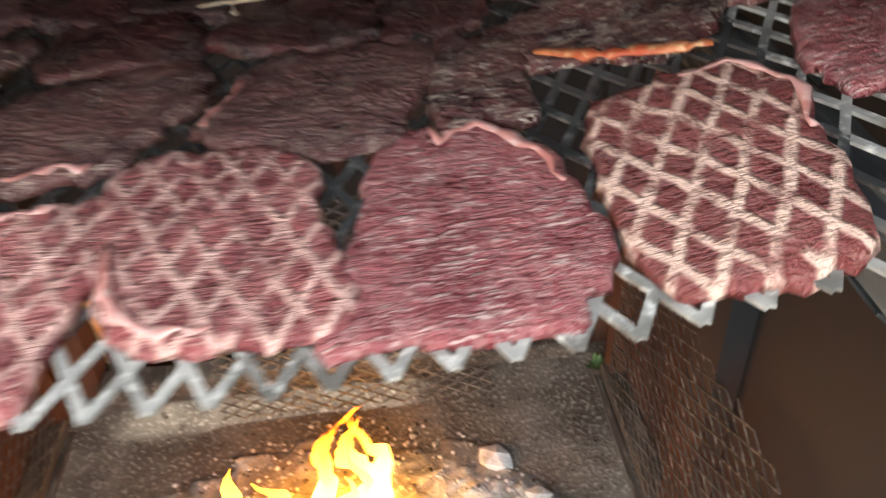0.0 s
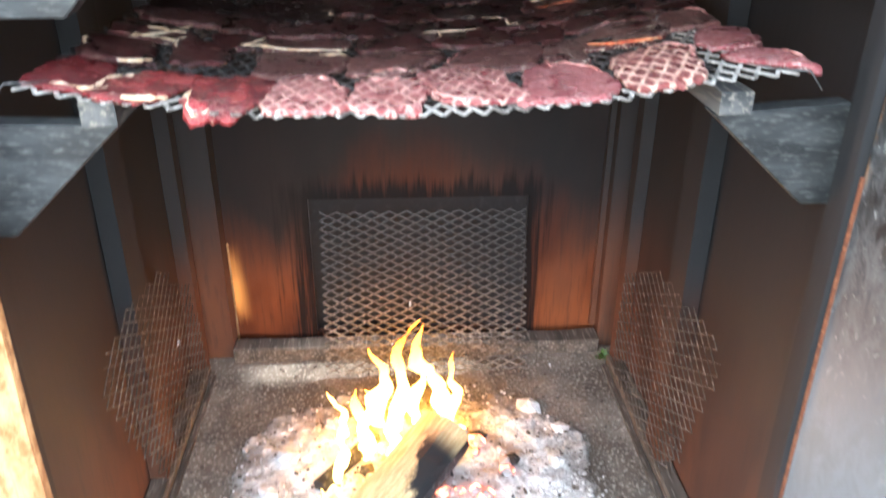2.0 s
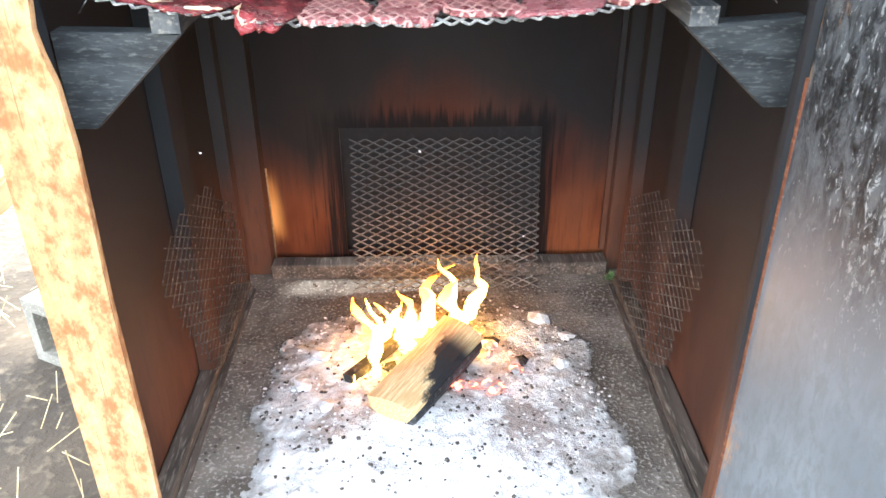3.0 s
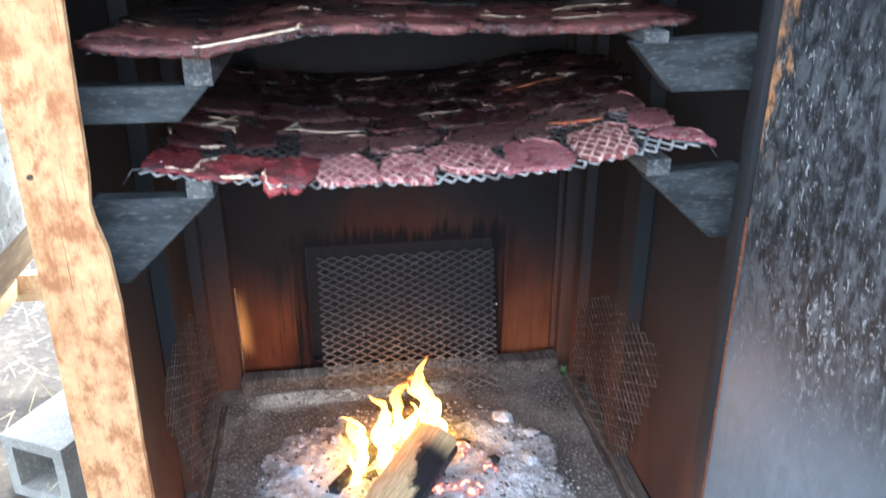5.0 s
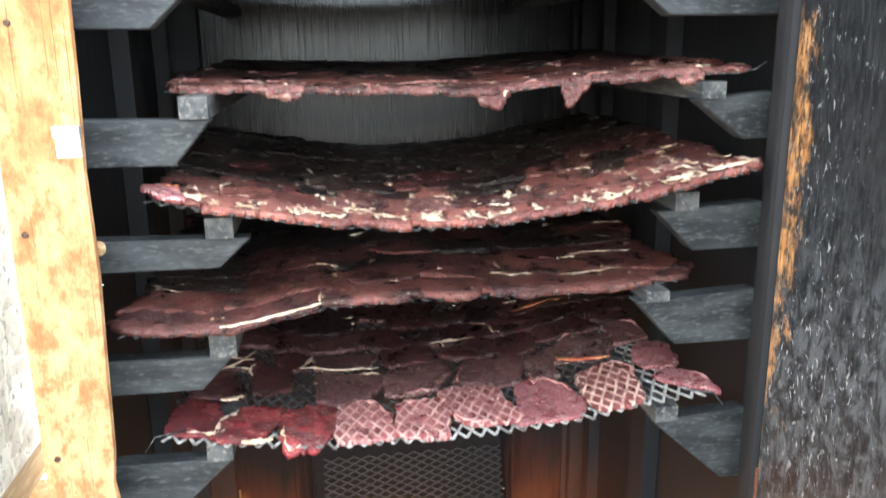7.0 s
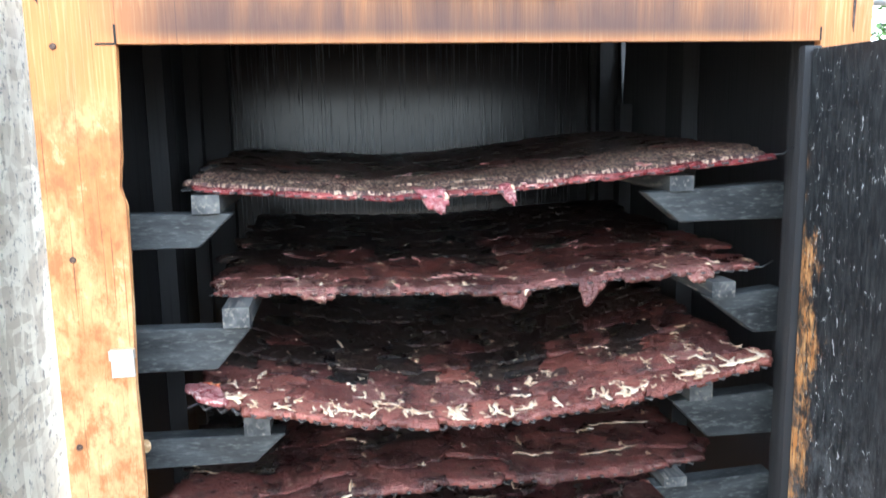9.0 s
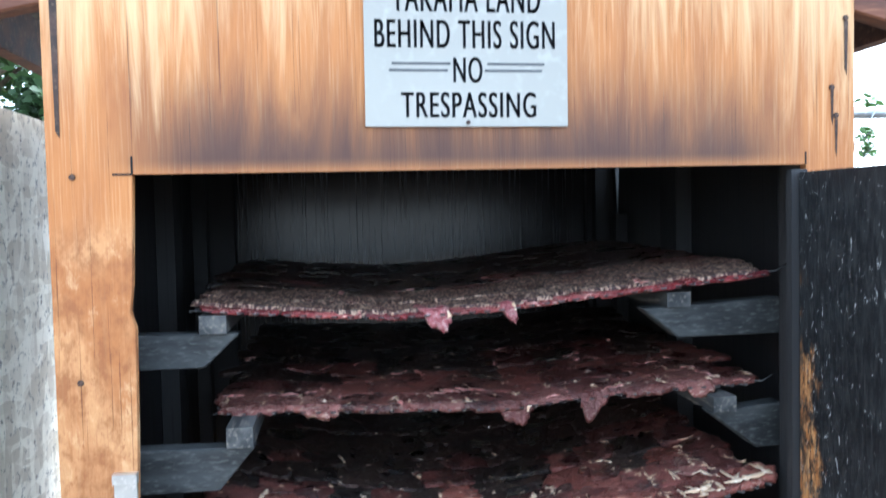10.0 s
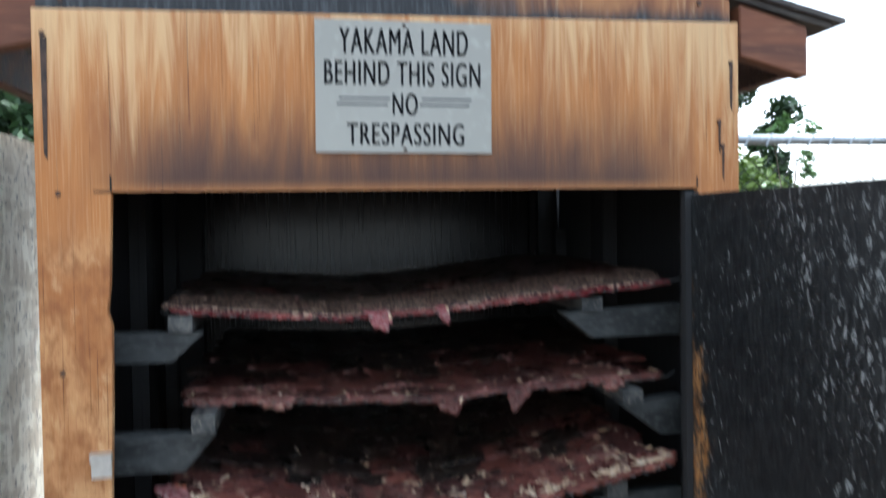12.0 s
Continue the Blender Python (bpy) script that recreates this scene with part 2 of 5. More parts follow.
_edge = calc(_nt, "ADD", axis(_nt, "X"), calc(_nt, "MULTIPLY", calc(_nt, "SUBTRACT", _g2, 0.5), 0.35))
_edge = calc(_nt, "ADD", _edge, calc(_nt, "MULTIPLY", calc(_nt, "SUBTRACT", axis(_nt, "Z"), 2.31), 2.2))
_char = calc(_nt, "SUBTRACT", 1.0, span(_nt, _edge, 0.10, 0.44))
_foot = calc(_nt, "SUBTRACT", 1.0, span(_nt, calc(_nt, "ADD", axis(_nt, "Z"), calc(_nt, "MULTIPLY", _g2, 0.06)), 2.335, 2.375))
_char = calc(_nt, "MAXIMUM", _char, _foot)
_soot = blend(_nt, span(_nt, fuzz(_nt, coords(_nt, (34, 34, 3.0)), 4.0, 5.0, 0.7), 0.42, 0.70), (0.013, 0.014, 0.016), (0.058, 0.063, 0.070))
_nt.links.new(blend(_nt, _char, _col, _soot), _b.inputs["Base Color"])
_b.inputs["Roughness"].default_value = 0.6
relief(_nt, _b, _g1, 0.5, 0.002)

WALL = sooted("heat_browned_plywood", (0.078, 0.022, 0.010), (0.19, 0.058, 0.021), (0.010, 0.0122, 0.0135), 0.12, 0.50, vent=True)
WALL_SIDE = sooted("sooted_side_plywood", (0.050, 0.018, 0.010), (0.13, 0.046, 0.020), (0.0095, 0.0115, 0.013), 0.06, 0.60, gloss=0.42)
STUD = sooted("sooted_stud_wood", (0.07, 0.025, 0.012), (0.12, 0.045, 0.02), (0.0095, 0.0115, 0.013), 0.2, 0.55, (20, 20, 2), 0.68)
BRACKET = surface("smoke_greyed_board", (0.011, 0.0125, 0.013), (0.042, 0.046, 0.046), (0.080, 0.083, 0.078), (9, 24, 34), 7.0, 1.0, (0.5, 0.75), 0.7, 0.002, 0, 6.0)
RAIL = surface("smoked_rail_wood", (0.03, 0.033, 0.035), (0.11, 0.11, 0.105), (0.20, 0.18, 0.15), (22, 3, 22), 6.0, 1.4, (0.55, 0.75), 0.5, 0.002)
BLACK = surface("black_soot_and_shade", (0.004, 0.004, 0.005), (0.007, 0.007, 0.008), (0.012, 0.012, 0.013), (1, 1, 1), 40, 4, (0.75, 0.9), 0.4, 0.002)
STEEL = surface("galvanised_grate_steel", (0.14, 0.13, 0.115), (0.44, 0.425, 0.39), (0.68, 0.66, 0.61), (1, 1, 1), 120, 25, (0.35, 0.55), 0.3, 0.0005, 0.2)
RUSTY = surface("rusted_screen_steel", (0.036, 0.030, 0.025), (0.12, 0.100, 0.082), (0.24, 0.205, 0.175), (1, 1, 1), 80, 10, (0.5, 0.75), 0.4, 0.0006, 0.3)
VENT_STEEL, _nt, _b = material("blackened_screen_steel")
_r = fuzz(_nt, coords(_nt), 70.0, 4.0)
_soot = span(_nt, calc(_nt, "MULTIPLY_ADD", fuzz(_nt, coords(_nt), 9.0, 3.0), 0.16, axis(_nt, "Z")), 0.16, 0.42)
_bare = blend(_nt, span(_nt, _r, 0.42, 0.66), (0.055, 0.046, 0.039), (0.19, 0.162, 0.138))
_nt.links.new(blend(_nt, calc(_nt, "MULTIPLY", _soot, 0.88), _bare, (0.012, 0.012, 0.012)), _b.inputs["Base Color"])
_nt.links.new(calc(_nt, "MULTIPLY_ADD", _r, 0.3, 0.4), _b.inputs["Roughness"])
_b.inputs["Metallic"].default_value = 0.25
DARK_STEEL = surface("sooted_grate_steel", (0.03, 0.03, 0.03), (0.09, 0.09, 0.088), (0.20, 0.19, 0.18), (1, 1, 1), 90, 12, (0.4, 0.6), 0.3, 0.0005, 0.4)
ASH, _nt, _b = material("pale_wood_ash")
_f = fuzz(_nt, coords(_nt), 150.0, 5.0, 0.7)
_m = fuzz(_nt, coords(_nt), 26.0, 5.0, 0.65, 0.8)
_c = fuzz(_nt, coords(_nt), 4.5, 4.0, 0.6, 0.6)
# Patchy ash, whiter towards the front: daylight from the opening put into the colour
_col = blend(_nt, span(_nt, calc(_nt, "MULTIPLY_ADD", axis(_nt, "Y"), -0.22, calc(_nt, "ADD", _c, 0.115)), 0.40, 0.58), (0.40, 0.325, 0.285), (0.89, 0.87, 0.84))
_col = blend(_nt, calc(_nt, "MULTIPLY", span(_nt, _m, 0.52, 0.66), 0.75), _col, (0.88, 0.87, 0.85))
_col = blend(_nt, calc(_nt, "MULTIPLY", calc(_nt, "SUBTRACT", 1.0, span(_nt, _m, 0.34, 0.42)), 0.55), _col, (0.28, 0.23, 0.21))
_col = blend(_nt, calc(_nt, "MULTIPLY", calc(_nt, "SUBTRACT", 1.0, span(_nt, _f, 0.30, 0.38)), 0.45), _col, (0.14, 0.125, 0.115))
_thin = calc(_nt, "SUBTRACT", 1.0, span(_nt, calc(_nt, "MULTIPLY_ADD", calc(_nt, "SUBTRACT", _m, 0.5), 0.03, axis(_nt, "Z")), 0.008, 0.030))
_col = blend(_nt, calc(_nt, "MULTIPLY", _thin, 0.85), _col, (0.22, 0.19, 0.16))
_nt.links.new(_col, _b.inputs["Base Color"])
_b.inputs["Roughness"].default_value = 0.95
relief(_nt, _b, calc(_nt, "ADD", _f, _m), 1.0, 0.006)
ASH_LUMP = surface("ash_lump", (0.50, 0.46, 0.43), (0.74, 0.71, 0.69), (0.86, 0.84, 0.82), (1, 1, 1), 90, 20, (0.9, 1.0), 0.8, 0.004, 0, 5.0)
CHARCOAL = surface("charcoal", (0.008, 0.008, 0.009), (0.03, 0.03, 0.032), (0.11, 0.105, 0.10), (1, 1, 1), 70, 14, (0.6, 0.9), 0.8, 0.003, 0, 5.0)
FLOOR = surface("ashy_dirt_floor", (0.085, 0.068, 0.052), (0.21, 0.178, 0.145), (0.40, 0.36, 0.31), (1, 1, 1), 110, 6, (0.9, 1.0), 0.8, 0.006)
CURB = surface("weathered_curb_timber", (0.045, 0.035, 0.027), (0.11, 0.085, 0.066), (0.22, 0.185, 0.15), (22, 2.5, 22), 6.0, 1.2, (0.75, 0.9), 0.6, 0.003)
GROUND = surface("straw_littered_dirt", (0.036, 0.025, 0.015), (0.074, 0.053, 0.032), (0.125, 0.096, 0.060), (1, 1, 1), 30, 2.0, (0.9, 1.0), 1.0, 0.012)
LUMBER = surface("new_pine_lumber", (0.42, 0.25, 0.11), (0.58, 0.38, 0.19), (0.68, 0.49, 0.28), (20, 2, 20), 5.0, 1.0, (0.6, 0.8), 0.3, 0.0015)
FASCIA = surface("brown_stained_fascia", (0.10, 0.032, 0.014), (0.19, 0.065, 0.028), (0.27, 0.11, 0.05), (2, 20, 20), 5.0, 1.2, (0.55, 0.75), 0.35, 0.0015)
ROOF_METAL = surface("weathered_roof_sheet", (0.05, 0.04, 0.035), (0.10, 0.085, 0.075), (0.17, 0.15, 0.135), (2, 12, 12), 7.0, 2.0, (0.45, 0.65), 0.3, 0.001, 0.3)
CONCRETE = surface("grey_concrete", (0.21, 0.185, 0.145), (0.30, 0.265, 0.21), (0.39, 0.35, 0.285), (1, 1, 1), 110, 9, (0.85, 0.95), 0.7, 0.002)
PIPE = surface("galvanised_pipe", (0.42, 0.45, 0.47), (0.55, 0.58, 0.60), (0.66, 0.68, 0.70), (1, 1, 1), 60, 6, (0.3, 0.45), 0.1, 0.0005, 0.7)
IRON = surface("dark_fence_iron", (0.02, 0.02, 0.021), (0.05, 0.05, 0.052), (0.09, 0.09, 0.09), (1, 1, 1), 60, 6, (0.5, 0.7), 0.2, 0.0005, 0.3)
POLE_WOOD = surface("utility_pole_wood", (0.12, 0.08, 0.055), (0.2, 0.14, 0.1), (0.3, 0.23, 0.17), (8, 8, 1), 4, 1, (0.8, 0.9), 0.3, 0.004)
SIGN_METAL = surface("dull_aluminium_sheet", (0.32, 0.305, 0.265), (0.37, 0.355, 0.31), (0.385, 0.37, 0.325), (1, 1, 1), 45, 2.0, (0.40, 0.55), 0.08, 0.0005, 0.15)
INK = surface("black_sign_ink", (0.05, 0.052, 0.057), (0.072, 0.075, 0.081), (0.09, 0.092, 0.098), (1, 1, 1), 200, 10, (0.5, 0.65), 0.1, 0.0003)
RUST_SCREW = surface("rusty_screw", (0.03, 0.02, 0.015), (0.07, 0.04, 0.03), (0.12, 0.08, 0.06), (1, 1, 1), 200, 40, (0.5, 0.7), 0.3, 0.0005, 0.4)
ZINC = surface("zinc_strike_plate", (0.55, 0.56, 0.56), (0.70, 0.71, 0.71), (0.8, 0.8, 0.8), (1, 1, 1), 120, 20, (0.25, 0.4), 0.1, 0.0005, 0.8)
STRAW = surface("dry_straw", (0.42, 0.30, 0.14), (0.55, 0.42, 0.22), (0.66, 0.54, 0.33), (1, 1, 1), 30, 5, (0.7, 0.85), 0.1, 0.001)

FRESH = meat("fresh_pink_beef", (0.20, 0.038, 0.043), (0.38, 0.104, 0.106), (0.82, 0.64, 0.57), 1.0, 0.67, 0.0, 0.24, 26.0, 0.08)
RED = meat("bright_red_beef", (0.095, 0.008, 0.011), (0.25, 0.024, 0.027), (0.80, 0.60, 0.445), 0.25, 0.66, 0.0, 0.20)
NETTED = meat("grate_printed_beef", (0.165, 0.028, 0.031), (0.34, 0.080, 0.079), (0.72, 0.44, 0.37), 0.6, 0.66, 0.8, 0.24, 26.0, 0.08)
NETTED_BOLD = meat("boldly_printed_beef", (0.14, 0.026, 0.0249), (0.29, 0.075, 0.0641), (0.74, 0.49, 0.385), 0.3, 0.66, 0.95)
NETTED_RED = meat("red_edged_beef", (0.16, 0.022, 0.022), (0.34, 0.070, 0.062), (0.70, 0.44, 0.36), 0.7, 0.64)
BROWNING = meat("browning_beef", (0.0748, 0.0211, 0.0203), (0.194, 0.066, 0.058), (0.66, 0.50, 0.392), 0.6, 0.66, 0.0, 0.24, 24.0, 0.08)
DULL = meat("drying_beef", (0.030, 0.006, 0.0065), (0.120, 0.024, 0.024), (0.70, 0.54, 0.374), 0.35, 0.635)
DRY = meat("smoked_brown_beef", (0.048, 0.0135, 0.0115), (0.225, 0.064, 0.049), (0.72, 0.56, 0.40), 0.18, 0.62, 0.0, 0.24, 17.0)
RUFFLED = meat("ruffled_dark_beef", (0.044, 0.0096, 0.00928), (0.152, 0.036, 0.0321), (0.80, 0.68, 0.534), 1.0, 0.635)
# Rear-row copies of DULL and DRY: heavier smoking plus rear shade in the colour
DULL_SHADED = meat("shaded_drying_beef", (0.014, 0.0038, 0.0042), (0.064, 0.016, 0.016), (0.66, 0.50, 0.356), 0.4, 0.63)
DRY_SHADED = meat("shaded_smoked_beef", (0.008, 0.0035, 0.003), (0.036, 0.0125, 0.0095), (0.66, 0.52, 0.338), 0.3, 0.625, 0.0, 0.24, 12.0)
FRESH_SMOKED = meat("pinkish_smoked_beef", (0.10, 0.03, 0.0249), (0.29, 0.105, 0.0846), (0.74, 0.54, 0.409), 0.5, 0.63, 0.0, 0.22, 16.0)
MARBLED = meat("fat_marbled_smoked_beef", (0.11, 0.030, 0.023), (0.40, 0.125, 0.088), (0.88, 0.73, 0.53), 0.2, 0.635, 0.0, 0.22, 16.0)
SPECKLED = meat("speckled_smoked_beef", (0.038, 0.014, 0.012), (0.11, 0.038, 0.030), (0.52, 0.36, 0.25), 0.1, 0.64, 0.0, 0.34, 22.0, 0.85)
FAT = surface("cream_beef_fat", (0.62, 0.42, 0.25), (0.78, 0.62, 0.44), (0.88, 0.77, 0.62), (1, 1, 1), 120, 30, (0.3, 0.45), 0.4, 0.001, 0, 4.0)
FAT_ORANGE = surface("orange_beef_fat", (0.42, 0.07, 0.03), (0.60, 0.20, 0.08), (0.74, 0.46, 0.24), (1, 1, 1), 120, 30, (0.3, 0.45), 0.4, 0.001, 0, 4.0)
FAT_PINK = surface("pink_beef_fat", (0.46, 0.17, 0.14), (0.60, 0.31, 0.27), (0.70, 0.47, 0.42), (1, 1, 1), 120, 30, (0.3, 0.45), 0.4, 0.001, 0, 4.0)

# Oriented strand board: flakes in mixed directions
OSB, _nt, _b = material("weathered_strand_board")
_f = []
for _k, _s in enumerate(((30, 30, 7), (30, 8, 30), (14, 14, 14))):
    _n = _nt.nodes.new("ShaderNodeTexVoronoi")
    _n.inputs["Scale"].default_value = 1.2
    _nt.links.new(coords(_nt, _s), _n.inputs["Vector"])
    _s1 = _nt.nodes.new("ShaderNodeSeparateColor")
    _nt.links.new(_n.outputs["Color"], _s1.inputs[0])
    _f.append(_s1.outputs[0])
_mixf = calc(_nt, "MULTIPLY_ADD", _f[2], 0.3, calc(_nt, "MULTIPLY", calc(_nt, "ADD", _f[0], _f[1]), 0.35))
_c = blend(_nt, span(_nt, _mixf, 0.25, 0.75), (0.66, 0.56, 0.43), (0.97, 0.89, 0.75))
_nt.links.new(blend(_nt, span(_nt, fuzz(_nt, coords(_nt), 48.0, 5.0, 0.7), 0.54, 0.66), _c, (0.34, 0.285, 0.225)), _b.inputs["Base Color"])
_b.inputs["Roughness"].default_value = 0.8
relief(_nt, _b, _mixf, 0.5, 0.003)

# Door face: black coating, scuffed pale flecks above, greyer and smoother below from sheen put into the colour, worn
# orange wood along the hinge edge
DOOR, _nt, _b = material("scuffed_black_door")
_long = fuzz(_nt, coords(_nt, (60, 60, 9), None), 2.6, 4.0, 0.6, 0.4)
_fleck = fuzz(_nt, coords(_nt, (1, 1, 0.42)), 120.0, 5.0, 0.72, 0.8)
_smear = fuzz(_nt, coords(_nt, (1, 1, 0.5)), 42.0, 6.0, 0.75, 0.6)
_big = fuzz(_nt, coords(_nt), 3.0, 3.0)
_z = axis(_nt, "Z")
_col = blend(_nt, span(_nt, _long, 0.4, 0.7), (0.007, 0.008, 0.009), (0.028, 0.030, 0.030))
_sheen = calc(_nt, "SUBTRACT", 1.0, span(_nt, calc(_nt, "ADD", _z, calc(_nt, "MULTIPLY", _big, 0.35)), 0.75, 1.10))
_col = blend(_nt, _sheen, _col, blend(_nt, span(_nt, _big, 0.35, 0.65), (0.14, 0.153, 0.165), (0.19, 0.205, 0.22)))
_sc = calc(_nt, "MULTIPLY", span(_nt, calc(_nt, "MULTIPLY_ADD", calc(_nt, "SUBTRACT", _big, 0.5), 0.34, _fleck), 0.600, 0.650), calc(_nt, "SUBTRACT", 1.0, calc(_nt, "MULTIPLY", _sheen, 0.9)))
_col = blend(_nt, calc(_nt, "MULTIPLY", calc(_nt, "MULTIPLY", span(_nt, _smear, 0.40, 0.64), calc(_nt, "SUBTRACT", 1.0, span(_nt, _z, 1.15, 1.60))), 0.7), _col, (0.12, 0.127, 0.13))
_col = blend(_nt, calc(_nt, "MULTIPLY", _sc, 0.8), _col, (0.33, 0.34, 0.33))
_wear = calc(_nt, "ADD", axis(_nt, "X"), calc(_nt, "MULTIPLY", fuzz(_nt, coords(_nt, (1, 1, 0.6)), 8.0, 6.0, 0.75), 0.34))
_worn = calc(_nt, "SUBTRACT", 1.0, span(_nt, _wear, 0.158, 0.196))
_mid = calc(_nt, "MULTIPLY", span(_nt, _z, 0.93, 1.0), calc(_nt, "SUBTRACT", 1.0, span(_nt, _z, 1.72, 1.85)))
_foot = calc(_nt, "SUBTRACT", 1.0, span(_nt, _z, 0.25, 0.42))
_worn = calc(_nt, "MULTIPLY", _worn, calc(_nt, "MAXIMUM", _mid, _foot))
_worn = calc(_nt, "MULTIPLY", _worn, calc(_nt, "MULTIPLY", span(_nt, fuzz(_nt, coords(_nt, (2, 2, 0.8)), 9.0, 5.0, 0.7), 0.40, 0.56), span(_nt, fuzz(_nt, coords(_nt, (1, 1, 0.3)), 140.0, 4.0, 0.7), 0.36, 0.52)))
_col = blend(_nt, _worn, _col, blend(_nt, span(_nt, _long, 0.4, 0.65), (0.40, 0.165, 0.045), (0.54, 0.30, 0.12)))
_nt.links.new(_col, _b.inputs["Base Color"])
_nt.links.new(calc(_nt, "MULTIPLY_ADD", _big, 0.3, 0.32), _b.inputs["Roughness"])
relief(_nt, _b, calc(_nt, "ADD", _long, _fleck), 0.4, 0.0015)

# Split firewood
LOG_WOOD, _nt, _b = material("split_fir_wood")
_g = fuzz(_nt, coords(_nt, (46, 3.0, 46)), 4.0, 4.0, 0.6)
_n = fuzz(_nt, coords(_nt, (12, 5, 12)), 3.0, 4.0, 0.65)
_col = blend(_nt, span(_nt, _g, 0.40, 0.66), (0.54, 0.34, 0.15), (0.76, 0.56, 0.31))
_edge = calc(_nt, "ADD", axis(_nt, "X"), calc(_nt, "MULTIPLY", calc(_nt, "SUBTRACT", _n, 0.5), 0.10))
_far = calc(_nt, "MULTIPLY", calc(_nt, "SUBTRACT", axis(_nt, "Y"), 0.09), 0.55)
_burnt = calc(_nt, "MULTIPLY", span(_nt, calc(_nt, "ADD", _edge, calc(_nt, "MINIMUM", _far, 0.06)), 0.030, 0.052), calc(_nt, "SUBTRACT", 1.0, span(_nt, axis(_nt, "Y"), 0.22, 0.30)))
_col = blend(_nt, _burnt, _col, (0.012, 0.012, 0.013))
_nt.links.new(_col, _b.inputs["Base Color"])
_b.inputs["Roughness"].default_value = 0.75
relief(_nt, _b, _g, 0.6, 0.003)
LEAF = []
for _name, _a1, _b1 in (("dark_leaves", (0.02, 0.045, 0.014), (0.05, 0.10, 0.03)), ("green_leaves", (0.06, 0.12, 0.028), (0.14, 0.25, 0.07)), ("sunny_leaves", (0.10, 0.16, 0.03), (0.22, 0.30, 0.07))):
    _m, _nt, _b = material(_name)
    _geo = _nt.nodes.new("ShaderNodeNewGeometry")
    _nt.links.new(blend(_nt, _geo.outputs["Random Per Island"], _a1, _b1), _b.inputs["Base Color"])
    _b.inputs["Roughness"].default_value = 0.55
    LEAF.append(_m)


def glowing(name, low, high, height, strength, cut):
    """Fire: hotter at its foot, thinning towards the tip, with ragged holes."""
    m = bpy.data.materials.new(name)
    m.use_nodes = True
    nt = m.node_tree
    out = nt.nodes["Material Output"]
    nt.nodes.remove(nt.nodes["Principled BSDF"])
    z = axis(nt, "Z")
    emit = nt.nodes.new("ShaderNodeEmission")
    nt.links.new(blend(nt, span(nt, z, 0.0, height), low, high), emit.inputs[0])
    emit.inputs[1].default_value = strength
    clear = nt.nodes.new("ShaderNodeBsdfTransparent")
    both = nt.nodes.new("ShaderNodeMixShader")
    n = fuzz(nt, coords(nt, (26, 26, 11), 4.0), 1.0, 3.0)
    thick = calc(nt, "SUBTRACT", calc(nt, "ADD", n, 0.32), calc(nt, "MULTIPLY", z, cut))
    nt.links.new(span(nt, thick, 0.30, 0.62), both.inputs[0])
    nt.links.new(clear.outputs[0], both.inputs[1])
    nt.links.new(emit.outputs[0], both.inputs[2])
    nt.links.new(both.outputs[0], out.inputs[0])
    return m


FLAME = glowing("flame", (1.0, 0.52, 0.07), (1.0, 0.17, 0.008), 0.22, 1.5, 1.5)
EMBER, _nt, _b = material("glowing_ember")
_e1 = span(_nt, fuzz(_nt, coords(_nt, (1, 1, 1), 6.0), 60.0), 0.48, 0.66)
_nt.links.new(blend(_nt, _e1, (0.30, 0.28, 0.27), (0.5, 0.12, 0.08)), _b.inputs["Base Color"])
_b.inputs["Emission Color"].default_value = (1.0, 0.16, 0.07, 1)
_nt.links.new(calc(_nt, "MULTIPLY", _e1, 0.9), _b.inputs["Emission Strength"])
_b.inputs["Roughness"].default_value = 0.9


# ---- building blocks ----
def part(name, bm, mat, parent=None, label="", smooth=False, bevel=0.0):
    """Links a bmesh as one mesh object, under a thing or on its own."""
    if bevel:
        sharp = [e for e in bm.edges if len(e.link_faces) == 2 and e.calc_face_angle(0) > 0.6]
        bmesh.ops.bevel(bm, geom=sharp, offset=bevel, segments=1, affect="EDGES", clamp_overlap=True)
    bmesh.ops.recalc_face_normals(bm, faces=bm.faces)
    me = bpy.data.meshes.new(name)
    bm.to_mesh(me)
    bm.free()
    me.materials.append(mat)
    if smooth:
        me.polygons.foreach_set("use_smooth", [True] * len(me.polygons))
    ob = new(name, me)
    if parent is not None:
        ob.parent = parent
    if label:
        ob["label"] = label
    return ob


def base(name, x=0, y=0, z=0, rx=0, ry=0, rz=0):
    ob = new(name)
    ob.empty_display_size = 0.05
    ob.matrix_basis = pose(x, y, z, rx, ry, rz)
    return ob


def slab(bm, x0, y0, z0, x1, y1, z1):
    v = [bm.verts.new((x, y, z)) for x in (x0, x1) for y in (y0, y1) for z in (z0, z1)]
    for q in ((0, 1, 3, 2), (4, 6, 7, 5), (0, 4, 5, 1), (2, 3, 7, 6), (0, 2, 6, 4), (1, 5, 7, 3)):
        bm.faces.new([v[i] for i in q])
    return v


def box(x0, y0, z0, x1, y1, z1):
    bm = bmesh.new()
    slab(bm, x0, y0, z0, x1, y1, z1)
    return bm


def beam(bm, a, b, w, h):
    """A square bar from a to b."""
    a, b = Vector(a), Vector(b)
    d = (b - a).normalized()
    s = d.cross(Vector((0, 0, 1)))
    s = s.normalized() if s.length > 1e-4 else Vector((1, 0, 0))
    u = s.cross(d)
    vs = []
    for p in (a, b):
        vs += [bm.verts.new(p + s * i * w / 2 + u * j * h / 2) for i, j in ((-1, -1), (1, -1), (1, 1), (-1, 1))]
    for q in ((0, 3, 2, 1), (4, 5, 6, 7), (0, 1, 5, 4), (1, 2, 6, 5), (2, 3, 7, 6), (3, 0, 4, 7)):
        bm.faces.new([vs[i] for i in q])


